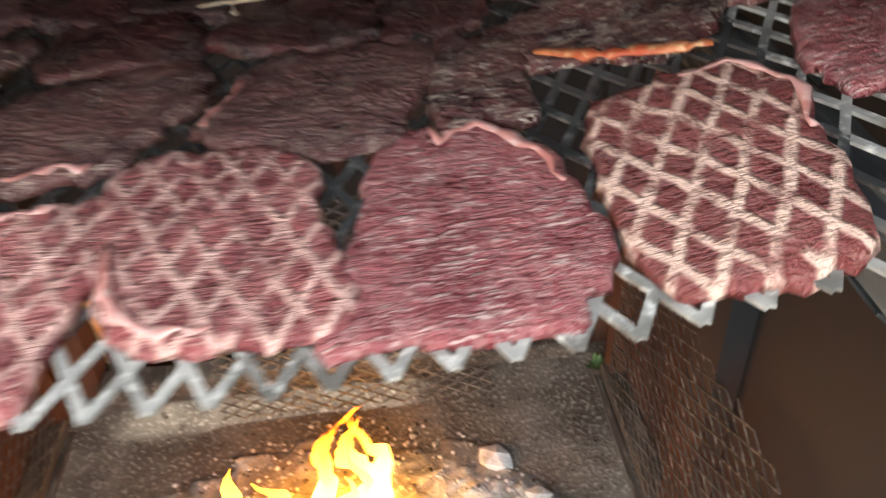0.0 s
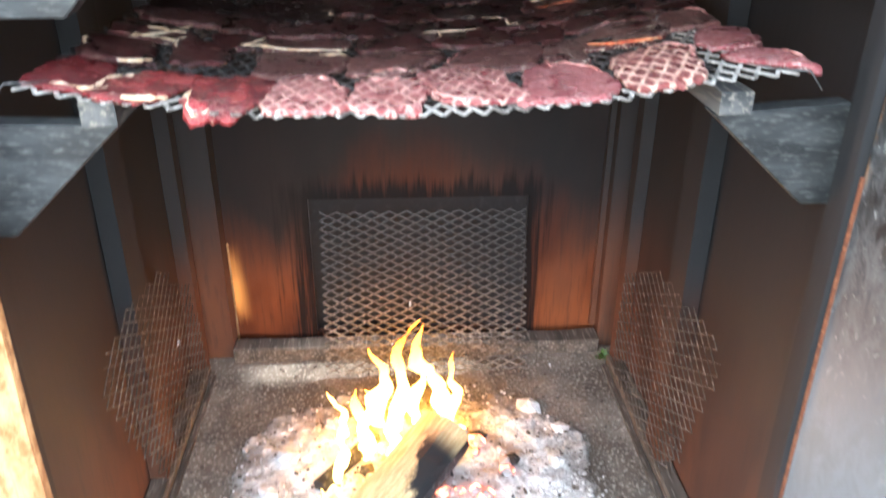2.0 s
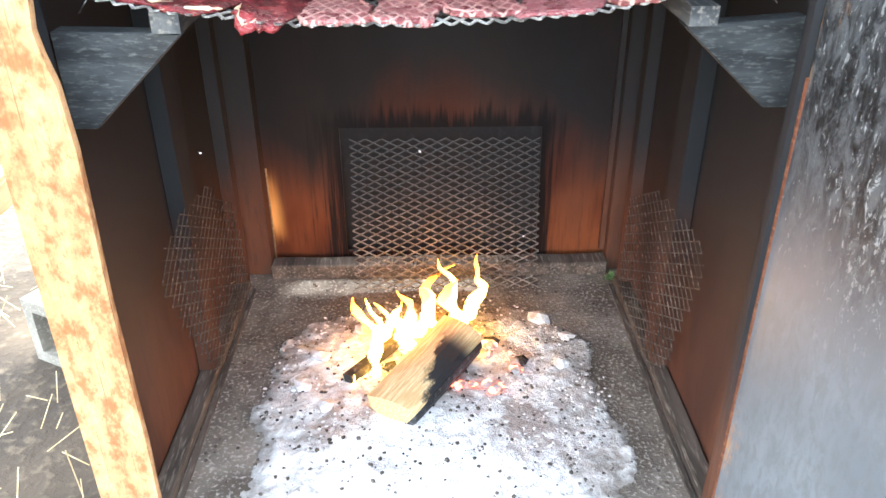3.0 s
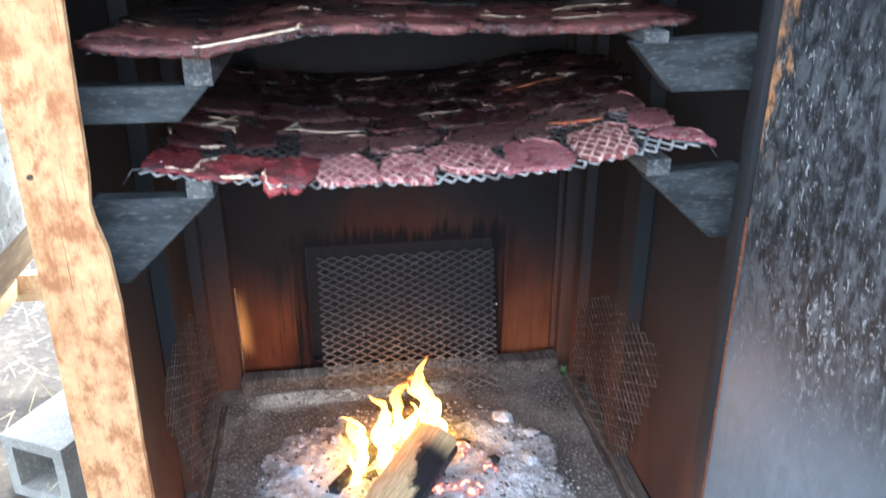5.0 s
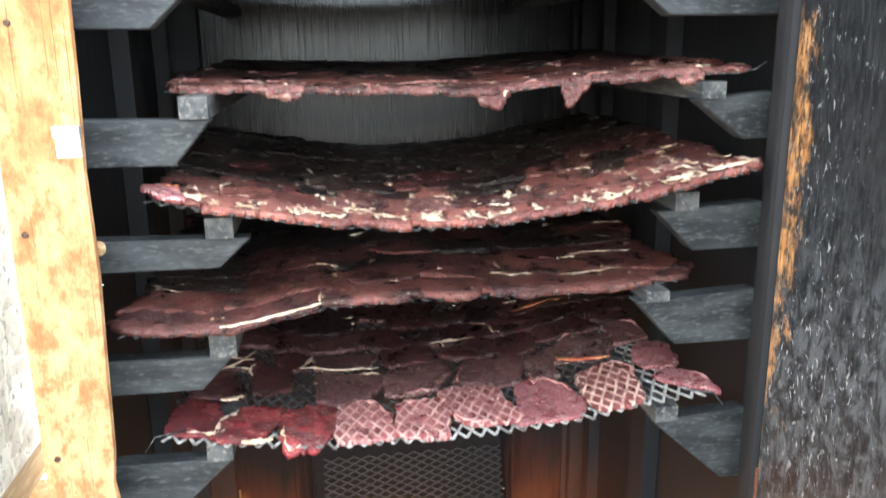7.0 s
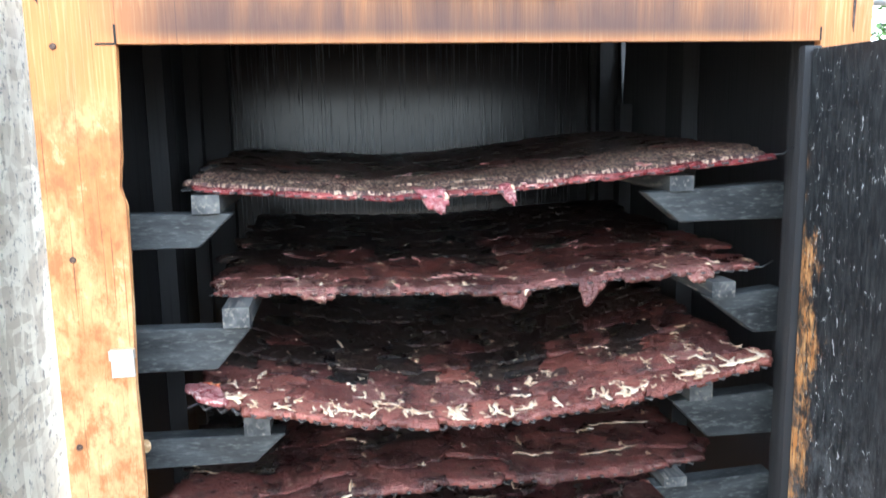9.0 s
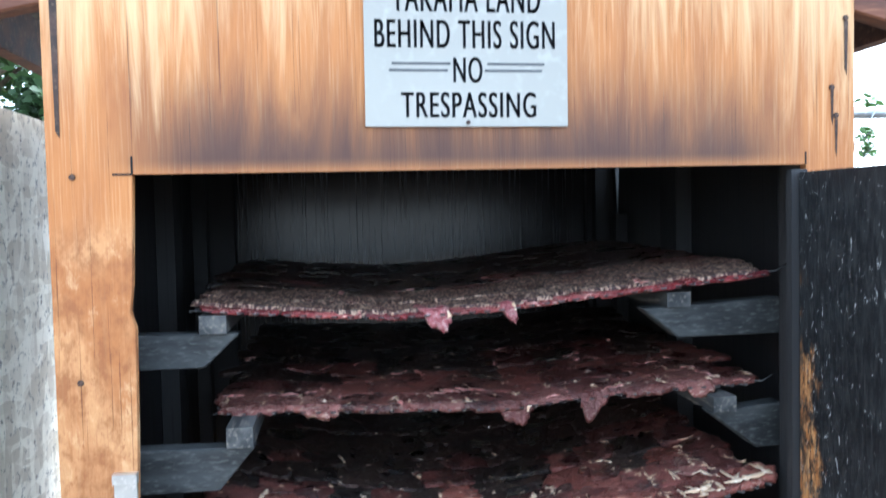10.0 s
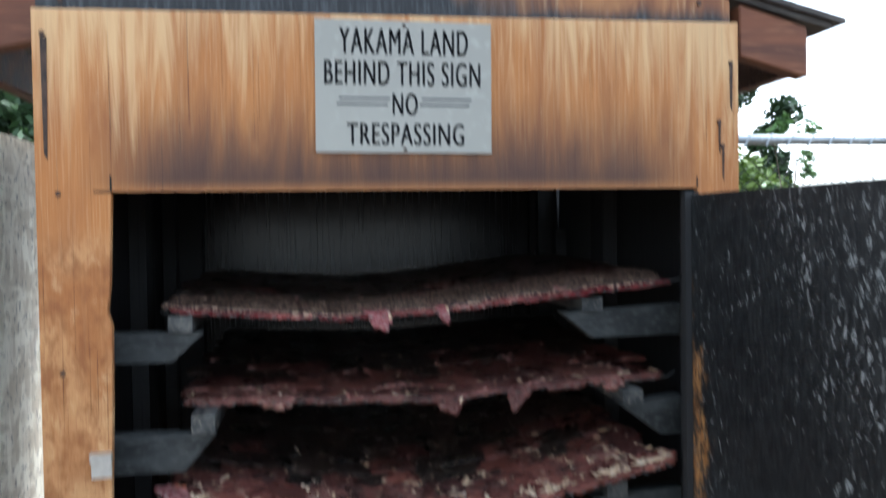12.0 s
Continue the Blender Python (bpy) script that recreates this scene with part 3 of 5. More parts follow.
def sheet(outline, y0, y1):
    """A board cut to an outline in x and z, with thickness from y0 to y1."""
    bm = bmesh.new()
    f = [bm.verts.new((x, y0, z)) for x, z in outline]
    b = [bm.verts.new((x, y1, z)) for x, z in outline]
    bm.faces.new(f)
    bm.faces.new(b[::-1])
    n = len(outline)
    for i in range(n):
        bm.faces.new((f[i], b[i], b[(i + 1) % n], f[(i + 1) % n]))
    bm.normal_update()
    bmesh.ops.triangulate(bm, faces=[q for q in bm.faces if len(q.verts) > 4], ngon_method="EAR_CLIP")
    return bm


def tube(bm, pts, radii, sides=8, cap=True):
    rings = []
    for i, p in enumerate(pts):
        p = Vector(p)
        d = (Vector(pts[min(i + 1, len(pts) - 1)]) - Vector(pts[max(i - 1, 0)])).normalized()
        s = d.cross(Vector((0.3, 0.2, 1))).normalized()
        u = d.cross(s)
        r = radii[i] if isinstance(radii, (list, tuple)) else radii
        rings.append([bm.verts.new(p + (s * math.cos(k * math.tau / sides) + u * math.sin(k * math.tau / sides)) * r) for k in range(sides)])
    for a, b in zip(rings, rings[1:]):
        for k in range(sides):
            bm.faces.new((a[k], a[(k + 1) % sides], b[(k + 1) % sides], b[k]))
    if cap:
        bm.faces.new(rings[0][::-1])
        bm.faces.new(rings[-1])


def screen(place, u0, u1, v0, v1, du, dv, strand, thick, inside=None):
    """Expanded metal: diamonds du wide and dv high in the sheet's own u, v, laid out by place(u, v) -> point, normal."""
    verts, faces = [], []
    nu, nv = int((u1 - u0) / (du / 2)), int((v1 - v0) / (dv / 2))

    def bar(a, b):
        (pa, na), (pb, _) = place(*a), place(*b)
        d = (pb - pa).normalized()
        s = d.cross(na) * strand / 2
        h = na * thick / 2
        k = len(verts)
        for p in (pa, pb):
            verts.extend((p - s - h, p + s - h, p + s + h, p - s + h))
        for q in ((0, 1, 5, 4), (1, 2, 6, 5), (2, 3, 7, 6), (3, 0, 4, 7), (0, 3, 2, 1), (4, 5, 6, 7)):
            faces.append([k + i for i in q])

    for i in range(nu):
        for j in range(nv):
            a = (u0 + i * du / 2, v0 + (j + (i + j) % 2) * dv / 2)
            b = (u0 + (i + 1) * du / 2, v0 + (j + 1 - (i + j) % 2) * dv / 2)
            if inside is None or inside((a[0] + b[0]) / 2, (a[1] + b[1]) / 2):
                bar(a, b)
    me = bpy.data.meshes.new("screen")
    me.from_pydata([tuple(p) for p in verts], [], faces)
    me.update()
    return me


def meshed(name, me, mat, parent=None):
    me.name = name
    me.materials.append(mat)
    ob = new(name, me)
    if parent is not None:
        ob.parent = parent
    return ob


def structure(ob, label, category):
    return tagged(ob, label, category, "", "structure")


def ramp(points, x):
    """Piecewise straight line through (x, value) points."""
    return float(np.interp(x, [p[0] for p in points], [p[1] for p in points]))


# ---- the smokehouse: walls, ceiling, roof ----
rng = random.Random(5)
jag = [(0.534, 0.0), (0.534, 1.998), (-0.503, 1.998), (-0.509, 1.84), (-0.514, 1.80), (-0.507, 1.775), (-0.510, 1.62), (-0.514, 1.50), (-0.512, 1.36), (-0.517, 1.22), (-0.521, 1.08), (-0.527, 1.03), (-0.523, 1.0), (-0.513, 0.955), (-0.508, 0.86), (-0.514, 0.6), (-0.512, 0.3), (-0.518, 0.0)]
outline = [(-0.619, 0.0), (-0.619, 2.296), (0.617, 2.306), (0.619, 0.0)] + jag
wall_south = structure(part("wall_south", sheet(outline, 0.0, 0.016), FACE_PLY, None, "", False), "orange-brown weathered plywood front with hand-cut opening", "wall")
gable = structure(part("wall_gable", sheet([(-0.618, 2.24), (-0.618, 2.318), (-0.25, 2.497), (-0.035, 2.592), (0.20, 2.51), (0.612, 2.352), (0.612, 2.24)], 0.020, 0.034), GABLE_PLY), "plywood gable scorched black on one half", "wall")
north = bmesh.new()
for q in ((-0.495, 0.0, -0.27, 2.28), (0.33, 0.0, 0.6, 2.28), (-0.27, 0.465, 0.33, 2.28), (-0.6, 0.34, -0.495, 2.28), (-0.27, 0.0, 0.33, 0.05)):
    slab(north, q[0], 1.14, q[1], q[2], 1.155, q[3])
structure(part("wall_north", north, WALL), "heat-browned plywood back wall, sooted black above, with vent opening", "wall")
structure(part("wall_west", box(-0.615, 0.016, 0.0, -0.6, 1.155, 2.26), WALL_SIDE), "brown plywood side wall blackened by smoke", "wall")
east = sheet([(0.016, 0.0), (1.155, 0.0), (1.155, 2.26), (1.084, 2.26), (1.050, 1.90), (1.012, 2.26), (0.016, 2.26)], 0.6, 0.615)
for v in east.verts:
    v.co = (v.co.y, v.co.x, v.co.z)
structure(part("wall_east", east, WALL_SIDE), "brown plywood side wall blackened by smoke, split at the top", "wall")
# Added board, not a known part: its black stands for the shade in the vent
structure(part("vent_back", box(-0.30, 1.20, 0.0, 0.39, 1.215, 0.5), BLACK), "black board added behind the back vent for its dark depth", "wall")
# Added board that catches skylight, so the corner gap shows as an orange line
structure(part("wall_batten", box(-0.58, 1.185, 0.0, -0.42, 1.2, 0.36), LUMBER), "pine board added outside the back corner to make its gap glow orange", "batten")
structure(part("ceiling", box(-0.6, 0.036, 2.235, 0.6, 1.14, 2.25), BLACK), "soot-black plywood ceiling of the smoke chamber", "ceiling")

roof = base("roof")
structure(roof, "low gable roof of dark weathered sheet on rafters", "roof")
for s in (-1, 1):
    bm = bmesh.new()
    for a, b in ((0.0, 0.42), (0.42, 0.87)):
        z0, z1 = 2.538 - 0.25 * a, 2.538 - 0.25 * b
        v = slab(bm, s * a, 0.038, 0, s * b, 1.3, 0.012)
        for q in v:
            q.co.z += z0 if abs(abs(q.co.x) - a) < 1e-5 else z1
    part("roof_sheet", bm, ROOF_METAL, roof)
    bm = bmesh.new()
    beam(bm, (s * 0.02, 0.075, 2.527), (s * 0.85, 0.075, 2.3195), 0.05, 0.012)
    part("drip_edge", bm, ROOF_METAL, roof)
    fx, nx = 0.795, 0.650 if s > 0 else 0.622
    bm = sheet([(s * nx, 2.255), (s * fx, 2.216), (s * fx, 2.315), (s * nx, 2.356)], 0.05, 0.088)
    part("fascia_board", bm, FASCIA, roof, "red-brown stained rafter end", False, 0.003)
    part("side_fascia", box(s * 0.76, 0.09, 2.225, s * 0.792, 1.28, 2.312), FASCIA, roof, "", False, 0.003)

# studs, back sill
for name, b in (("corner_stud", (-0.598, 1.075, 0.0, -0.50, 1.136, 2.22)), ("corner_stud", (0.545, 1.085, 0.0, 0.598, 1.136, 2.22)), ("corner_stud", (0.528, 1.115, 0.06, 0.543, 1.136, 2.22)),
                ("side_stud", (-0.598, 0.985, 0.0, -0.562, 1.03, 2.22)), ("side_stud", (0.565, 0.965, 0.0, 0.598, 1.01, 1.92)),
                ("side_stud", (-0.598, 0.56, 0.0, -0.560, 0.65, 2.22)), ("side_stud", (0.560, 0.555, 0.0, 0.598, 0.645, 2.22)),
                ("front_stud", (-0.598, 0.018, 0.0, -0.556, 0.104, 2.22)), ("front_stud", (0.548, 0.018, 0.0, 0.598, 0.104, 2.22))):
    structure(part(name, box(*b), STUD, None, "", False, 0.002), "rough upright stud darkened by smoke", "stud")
structure(part("trim_jamb", box(0.507, -0.004, 0.0, 0.534, 0.012, 1.99), STUD, None, "", False, 0.002), "smoke-grey wooden strip along the door opening", "trim")
bm = bmesh.new()
slab(bm, -0.499, 1.05, 0.0, 0.543, 1.112, 0.05)
bmesh.ops.subdivide_edges(bm, edges=[e for e in bm.edges if e.calc_length() > 0.5], cuts=24)
for v in bm.verts:
    v.co += Vector((0, 0.004, 0.004)) * noise.noise(v.co * 9)
structure(part("sill", bm, CURB, None, "", False, 0.004), "ash-dusted timber sill at the foot of the back wall", "sill")

# ---- floor, hearth, ground ----
def patch(x0, x1, y0, y1, nx, ny, height):
    bm = bmesh.new()
    g = [[bm.verts.new((x0 + (x1 - x0) * i / nx, y0 + (y1 - y0) * j / ny, 0)) for j in range(ny + 1)] for i in range(nx + 1)]
    for c in g:
        for v in c:
            v.co.z = height(v.co.x, v.co.y)
    for i in range(nx):
        for j in range(ny):
            bm.faces.new((g[i][j], g[i + 1][j], g[i + 1][j + 1], g[i][j + 1]))
    return bm


def hump(x, y):
    return 0.004 * noise.noise((x * 14, y * 14, 1)) + 0.003 * noise.noise((x * 45, y * 45, 2))


structure(part("floor", patch(-0.6, 0.6, -0.05, 1.14, 90, 90, lambda x, y: 0.008 + hump(x, y)), FLOOR, None, "", True), "dirt floor strewn with ash and crumbs of charcoal", "floor")


def ash_height(x, y):
    r = (abs(x / 0.43) ** 3.2 + abs((y - 0.42) / (0.46 if y > 0.42 else 0.6)) ** 2.6) ** 0.4
    r += 0.16 * noise.noise((x * 5, y * 5, 7)) + 0.10 * noise.noise((x * 15, y * 15, 3)) + 0.05 * noise.noise((x * 40, y * 40, 8))
    if r >= 1:
        return -0.02
    return 0.008 + 0.034 * (1 - r) ** 0.6 + 0.006 * noise.noise((x * 24, y * 24, 4)) + 0.0045 * noise.noise((x * 60, y * 60, 5)) + 0.0035 * noise.noise((x * 130, y * 130, 6))


tagged(part("ash_bed", patch(-0.53, 0.53, -0.04, 1.02, 170, 170, ash_height), ASH, None, "", True), "pale grey bed of wood ash heaped on the hearth floor", "ash", "", "stuff")

for s in (-1, 1):
    bm = bmesh.new()
    slab(bm, s * 0.552, 0.03, 0.0, s * 0.597, 1.0, 0.035)
    bmesh.ops.subdivide_edges(bm, edges=[e for e in bm.edges if e.calc_length() > 0.5], cuts=20)
    for v in bm.verts:
        v.co += Vector((0.003 * noise.noise(v.co * 8 + Vector((s, 0, 0))), 0, 0.005 * noise.noise(v.co * 7)))
    structure(part("floor_curb", bm, CURB, None, "", False, 0.004), "weathered timber curb along the side wall", "curb")
    structure(part("floor_plank", box(s * 0.535, 0.02, 0.0, s * 0.547, 0.98, 0.016), CURB, None, "", False, 0.002), "thin ashy plank edging the hearth", "plank")

structure(part("ground", patch(-40, 40, -30, 60, 60, 60, lambda x, y: -0.004 + (0.02 * noise.noise((x, y, 0)) if abs(x) > 3 else 0)), GROUND), "dry dirt yard with straw litter", "ground")
far = bmesh.new()
slab(far, -2500, -2500, -0.6, 2500, 2500, -0.5)
structure(part("ground_far", far, GROUND), "dry land reaching to the horizon", "ground")

# ---- racks ----
RACKS = [
    dict(edge=[(-0.47, 1.052), (-0.377, 1.034), (-0.193, 1.012), (-0.04, 1.012), (0.098, 1.016), (0.25, 1.030), (0.33, 1.048), (0.46, 1.062)],
         front=[(-0.47, 0.100), (0.2, 0.095), (0.39, 0.092), (0.46, 0.084)], back=0.97, rise=0.012),
    dict(edge=[(-0.508, 1.246), (-0.343, 1.236), (-0.203, 1.258), (-0.088, 1.260), (0.145, 1.252), (0.43, 1.254)],
         front=[(-0.508, 0.06), (-0.203, 0.10), (0.145, 0.13), (0.43, 0.15)], back=0.98, rise=0.02),
    dict(edge=[(-0.455, 1.447), (-0.34, 1.424), (-0.175, 1.400), (-0.073, 1.390), (0.085, 1.393), (0.267, 1.417), (0.50, 1.466)],
         front=[(-0.455, 0.08), (-0.175, 0.055), (0.5, 0.05)], back=0.96, rise=0.028),
    dict(edge=[(-0.43, 1.602), (-0.258, 1.596), (-0.124, 1.594), (0.072, 1.590), (0.271, 1.608), (0.515, 1.618)],
         front=[(-0.43, 0.19), (0.072, 0.16), (0.515, 0.13)], back=1.0, rise=0.03),
    dict(edge=[(-0.447, 1.789), (-0.302, 1.774), (-0.124, 1.763), (0.062, 1.771), (0.25, 1.792), (0.513, 1.818)],
         front=[(-0.447, 0.11), (0.062, 0.10), (0.513, 0.08)], back=0.99, rise=0.025),
]


def rack_height(r, x, y):
    yf = ramp(r["front"], x)
    v = max(0.0, min(1.0, (y - yf) / (r["back"] - yf)))
    z = ramp(r["edge"], x) + r["rise"] * v + 0.004 * noise.noise((x * 6, y * 6, r["back"] * 50))
    if y < yf:
        z -= 0.9 * (yf - y)
    return z


def rack_place(r):
    def at(x, y):
        z = rack_height(r, x, max(y, ramp(r["front"], x)))
        dx = (rack_height(r, x + 0.01, y) - rack_height(r, x - 0.01, y)) / 0.02
        n = Vector((-dx, 0, 1)).normalized()
        return Vector((x, y + ramp(r["front"], x) - 0.1, z)), n
    return at


NAMES = ("lowest", "second", "third", "fourth", "top")
for i, r in enumerate(RACKS):
    x0, x1 = r["edge"][0][0], r["edge"][-1][0]
    thing = base("drying_rack")
    for name, mat, clean in (("grate", STEEL if i == 0 else DARK_STEEL, True), ("stained_grate", DARK_STEEL, False)):
        meshed(name, screen(rack_place(r), x0, x1, 0.1 - 0.012, r["back"], 0.025, 0.048, 0.0050 if i == 0 else 0.0040, 0.0022, lambda u, v: (v < 0.13 or u > 0.375) == clean), mat, thing)
    tagged(thing, ("galvanised expanded-metal drying rack sagging on wooden rails" if i == 0 else "sooty expanded-metal drying rack covered with meat"), "rack", "drying racks")
    if i in (0, 3, 4):
        ends = ((x0, -1), (x1, 1)) if i == 0 else ((x1, 1),)
        for xe, d in ends:
            ze = ramp(r["edge"], xe)
            wire = bmesh.new()
            tube(wire, [(xe - d * 0.03, ramp(r["front"], xe) + 0.02, ze), (xe + d * 0.012, ramp(r["front"], xe) - 0.006, ze + 0.004), (xe + d * 0.028, ramp(r["front"], xe) - 0.012, ze + (0.016 if i else -0.018))], [0.0016, 0.0014, 0.0009], 6)
            part("wire_end", wire, DARK_STEEL, thing, "bent loose end of a strand", True)

# brackets and rails: top inner point, lower inner point, rail x and top
BRACKETS = [(-1, -0.363, 1.000, -0.517, 0.854, -0.383, 1.033), (1, 0.373, 1.004, 0.513, 0.878, 0.397, 1.035),
            (-1, -0.349, 1.183, -0.402, 1.127, -0.364, 1.228), (1, 0.332, 1.232, 0.407, 1.150, 0.368, 1.252),
            (-1, -0.309, 1.378, -0.360, 1.331, -0.355, 1.413), (1, 0.361, 1.390, 0.429, 1.320, 0.410, 1.424),
            (-1, -0.355, 1.562, -0.413, 1.494, -0.378, 1.597), (1, 0.420, 1.575, 0.506, 1.509, 0.444, 1.604),
            (-1, -0.374, 1.747, -0.430, 1.694, -0.414, 1.778), (1, 0.301, 1.761, 0.364, 1.709, 0.362, 1.789)]
for s, xt, zt, xb, zb, xr, zr in BRACKETS:
    lift = 0.012 if s > 0 else 0.004
    outline = [(s * 0.555, zb), (xb, zb), (xt, zt), (s * 0.555, zt + lift)]
    tagged(part("shelf_bracket", sheet(outline, 0.106, 0.144), BRACKET, None, "", False, 0.002), "smoke-greyed board with a mitred end carrying a rack rail", "bracket", "rack brackets")
    bm = box(xr - 0.021, 0.098, zt + 0.002, xr + 0.021, 1.134, zr)
    tagged(part("rack_rail", bm, RAIL, None, "", False, 0.003), "square smoked wooden rail under a drying rack", "rail", "rack rails")


# ---- meat ----
def slice_mesh(r, cx, cy, hw, hd, turn, thick, rnd, lift, point=0.0, lean=1.0, form=None):
    """An irregular hand-cut slice lying on the rack, uneven on top, its front edge just hanging over the rack's."""
    n, rings = 52, (1.0, 0.975, 0.90, 0.70, 0.42, 0.16)
    seed = rnd.uniform(0, 90)
    k, skew, bulge = rnd.uniform(3.2, 9.0), lean * rnd.uniform(-0.35, 0.35), lean * rnd.uniform(-0.25, 0.25)
    rag = 1.9 if thick > 0.007 else 1.0
    if form:
        k, bulge, skew = form
    c, s = math.cos(turn), math.sin(turn)
    bm = bmesh.new()
    loops = []

    def at(u, v, h):
        x, y = cx + u * c - v * s, cy + u * s + v * c
        yf = ramp(r["front"], x)
        drop = 0.0
        if y < yf:
            over = yf - y
            y = yf - over * (0.35 if point == 0 else 0.5)
            drop = over * (0.25 if point == 0 else 0.75)
        z = rack_height(r, x, max(y, yf)) - drop + 0.002 + lift + h
        return Vector((x, y, z))

    for q, rad in enumerate(rings):
        ring = []
        for i in range(n):
            a = math.tau * i / n
            ca, sa = math.cos(a), math.sin(a)
            m = (abs(ca) ** k + abs(sa) ** k) ** (-1 / k)
            m *= 0.97 + 0.24 * noise.noise((ca * 0.9 + seed, sa * 0.9, 1)) + 0.13 * noise.noise((ca * 2.4, sa * 2.4 + seed, 2)) + rag * (0.10 * noise.noise((ca * 6 + seed, sa * 6, 3)) + 0.055 * noise.noise((ca * 14, sa * 14 + seed, 4)) + 0.05 * noise.noise((ca * 31, sa * 31 + seed, 7)))
            if point and sa < -0.5:
                m *= 1 + point * (abs(sa) - 0.5) / 0.5 * max(0, 1 - abs(ca + 0.1) * 1.6)
            u, v = hw * ca * m * rad * (1 + bulge * sa), hd * sa * m * rad
            u += skew * v
            h = (-0.001, thick * 0.7, thick, thick, thick, thick)[q]
            if q > 0:
                h += 0.0028 * noise.noise((u * 38 + seed, v * 38, 5)) + 0.0014 * noise.noise((u * 110, v * 110 + seed, 6))
            ring.append(bm.verts.new(at(u, v, h)))
        loops.append(ring)
    mid = bm.verts.new(at(0, 0, thick * 1.05))
    for a, b in zip(loops, loops[1:]):
        for i in range(n):
            bm.faces.new((a[i], a[(i + 1) % n], b[(i + 1) % n], b[i]))
    for i in range(n):
        bm.faces.new((loops[-1][i], loops[-1][(i + 1) % n], mid))
    under = bm.verts.new(at(0, 0, 0.0))
    for i in range(n):
        bm.faces.new((loops[0][(i + 1) % n], loops[0][i], under))
    rim = [v.co.copy() for v in loops[2]]
    return bm, rim


def put_slice(r, name, cx, cy, hw, hd, turn, mat, label, group, rnd, thick=0.006, lift=0.0, point=0.0, fat=None, fat_len=6, smooth=True, lean=1.0, form=None):
    bm, rim = slice_mesh(r, cx, cy, hw, hd, turn, thick, rnd, lift, point, lean, form)
    o = Vector((cx, cy, rack_height(r, cx, cy)))
    for v in bm.verts:
        v.co -= o
    ob = part(name, bm, mat, None, "", smooth)
    ob.location = o
    tagged(ob, label, "meat", group)
    if fat:
        start = rnd.randrange(len(rim))
        pts = [rim[(start + i) % len(rim)] - o + Vector((0, 0, 0.0015)) for i in range(fat_len)]
        tb = bmesh.new()
        q = rnd.uniform(0, 50)
        rad = [0.0006 + 0.0065 * max(0.0, 0.35 + 1.3 * noise.noise((i * 0.75 + q, q, 0))) * math.sin(math.pi * (i + 0.5) / fat_len) ** 0.5 for i in range(fat_len)]
        low = [p.z for p in pts]
        tube(tb, [p * 0.97 for p in pts], rad, 6)
        for k, v in enumerate(tb.verts):
            v.co.z = low[k // 6] + (v.co.z - low[k // 6]) * 0.35
        part("fat_rim", tb, fat, ob, "strip of pale fat", True)
    return ob


def fat_patch(r, ob, x, y, rnd, mat, size=1.0):
    """A ragged forked smear of fat pressed into a slice."""
    tb = bmesh.new()
    turn = rnd.choice((0, 0.8, -0.8, 1.5, 1.5)) + rnd.uniform(-0.4, 0.4)
    size *= rnd.choice((0.3, 0.5, 0.75, 1.1))
    for arm in range(rnd.randint(2, 4)):
        a, l = turn + arm * rnd.uniform(1.2, 2.6), rnd.uniform(0.007, 0.022) * size
        pts = []
        for t in (-0.25, 0.0, 0.2, 0.45, 0.7, 1.0):
            px, py = x + l * t * math.cos(a) + rnd.uniform(-0.0025, 0.0025), y + l * t * math.sin(a) * 1.9 + rnd.uniform(-0.002, 0.002)
            yf = ramp(r["front"], px) - 0.004
            py = max(py, yf)
            pts.append(Vector((px, py, rack_height(r, px, max(py, yf + 0.004)) + 0.0128)) - ob.location)
        k0 = len(tb.verts)
        tube(tb, pts, [0.0008] + [rnd.uniform(0.0012, 0.0046) * size for _ in range(4)] + [0.0007], 6)
        tb.verts.ensure_lookup_table()
        for k in range(k0, len(tb.verts)):
            v, z = tb.verts[k], pts[(k - k0) // 6].z
            v.co.z = z + (v.co.z - z) * 0.14
    part("fat_smear", tb, mat, ob, "", True)


def fat_strip(r, pts, radius, label, group, mat=None):
    """A loose strip of fat lying across the slices."""
    fine = []
    for (xa, ya), (xb, yb) in zip(pts, pts[1:]):
        fine += [(xa + (xb - xa) * q / 4, ya + (yb - ya) * q / 4) for q in range(4)]
    fine.append(pts[-1])
    pts = []
    for x, y in fine:
        y += 0.006 * noise.noise((x * 45, radius * 700, 0)) + 0.002 * noise.noise((x * 160, radius * 700, 3))
        pts.append(Vector((x, y, rack_height(r, x, max(y, ramp(r["front"], x))) + 0.0135)))
    n = len(pts)
    tb = bmesh.new()
    tube(tb, pts, [radius * (0.35 + 0.65 * math.sin(math.pi * (k + 0.5) / n)) * (0.85 + 0.9 * noise.noise((k * 0.9, radius * 900, 0))) for k in range(n)], 8)
    for k, v in enumerate(tb.verts):
        z = pts[k // 8].z
        v.co.z = z + (v.co.z - z) * 0.35
    return tagged(part("fat_strip", tb, mat or FAT, None, "", True), label, "fat", group)


rnd = random.Random(11)
r1 = RACKS[0]
G1 = "meat slices on the lowest rack"
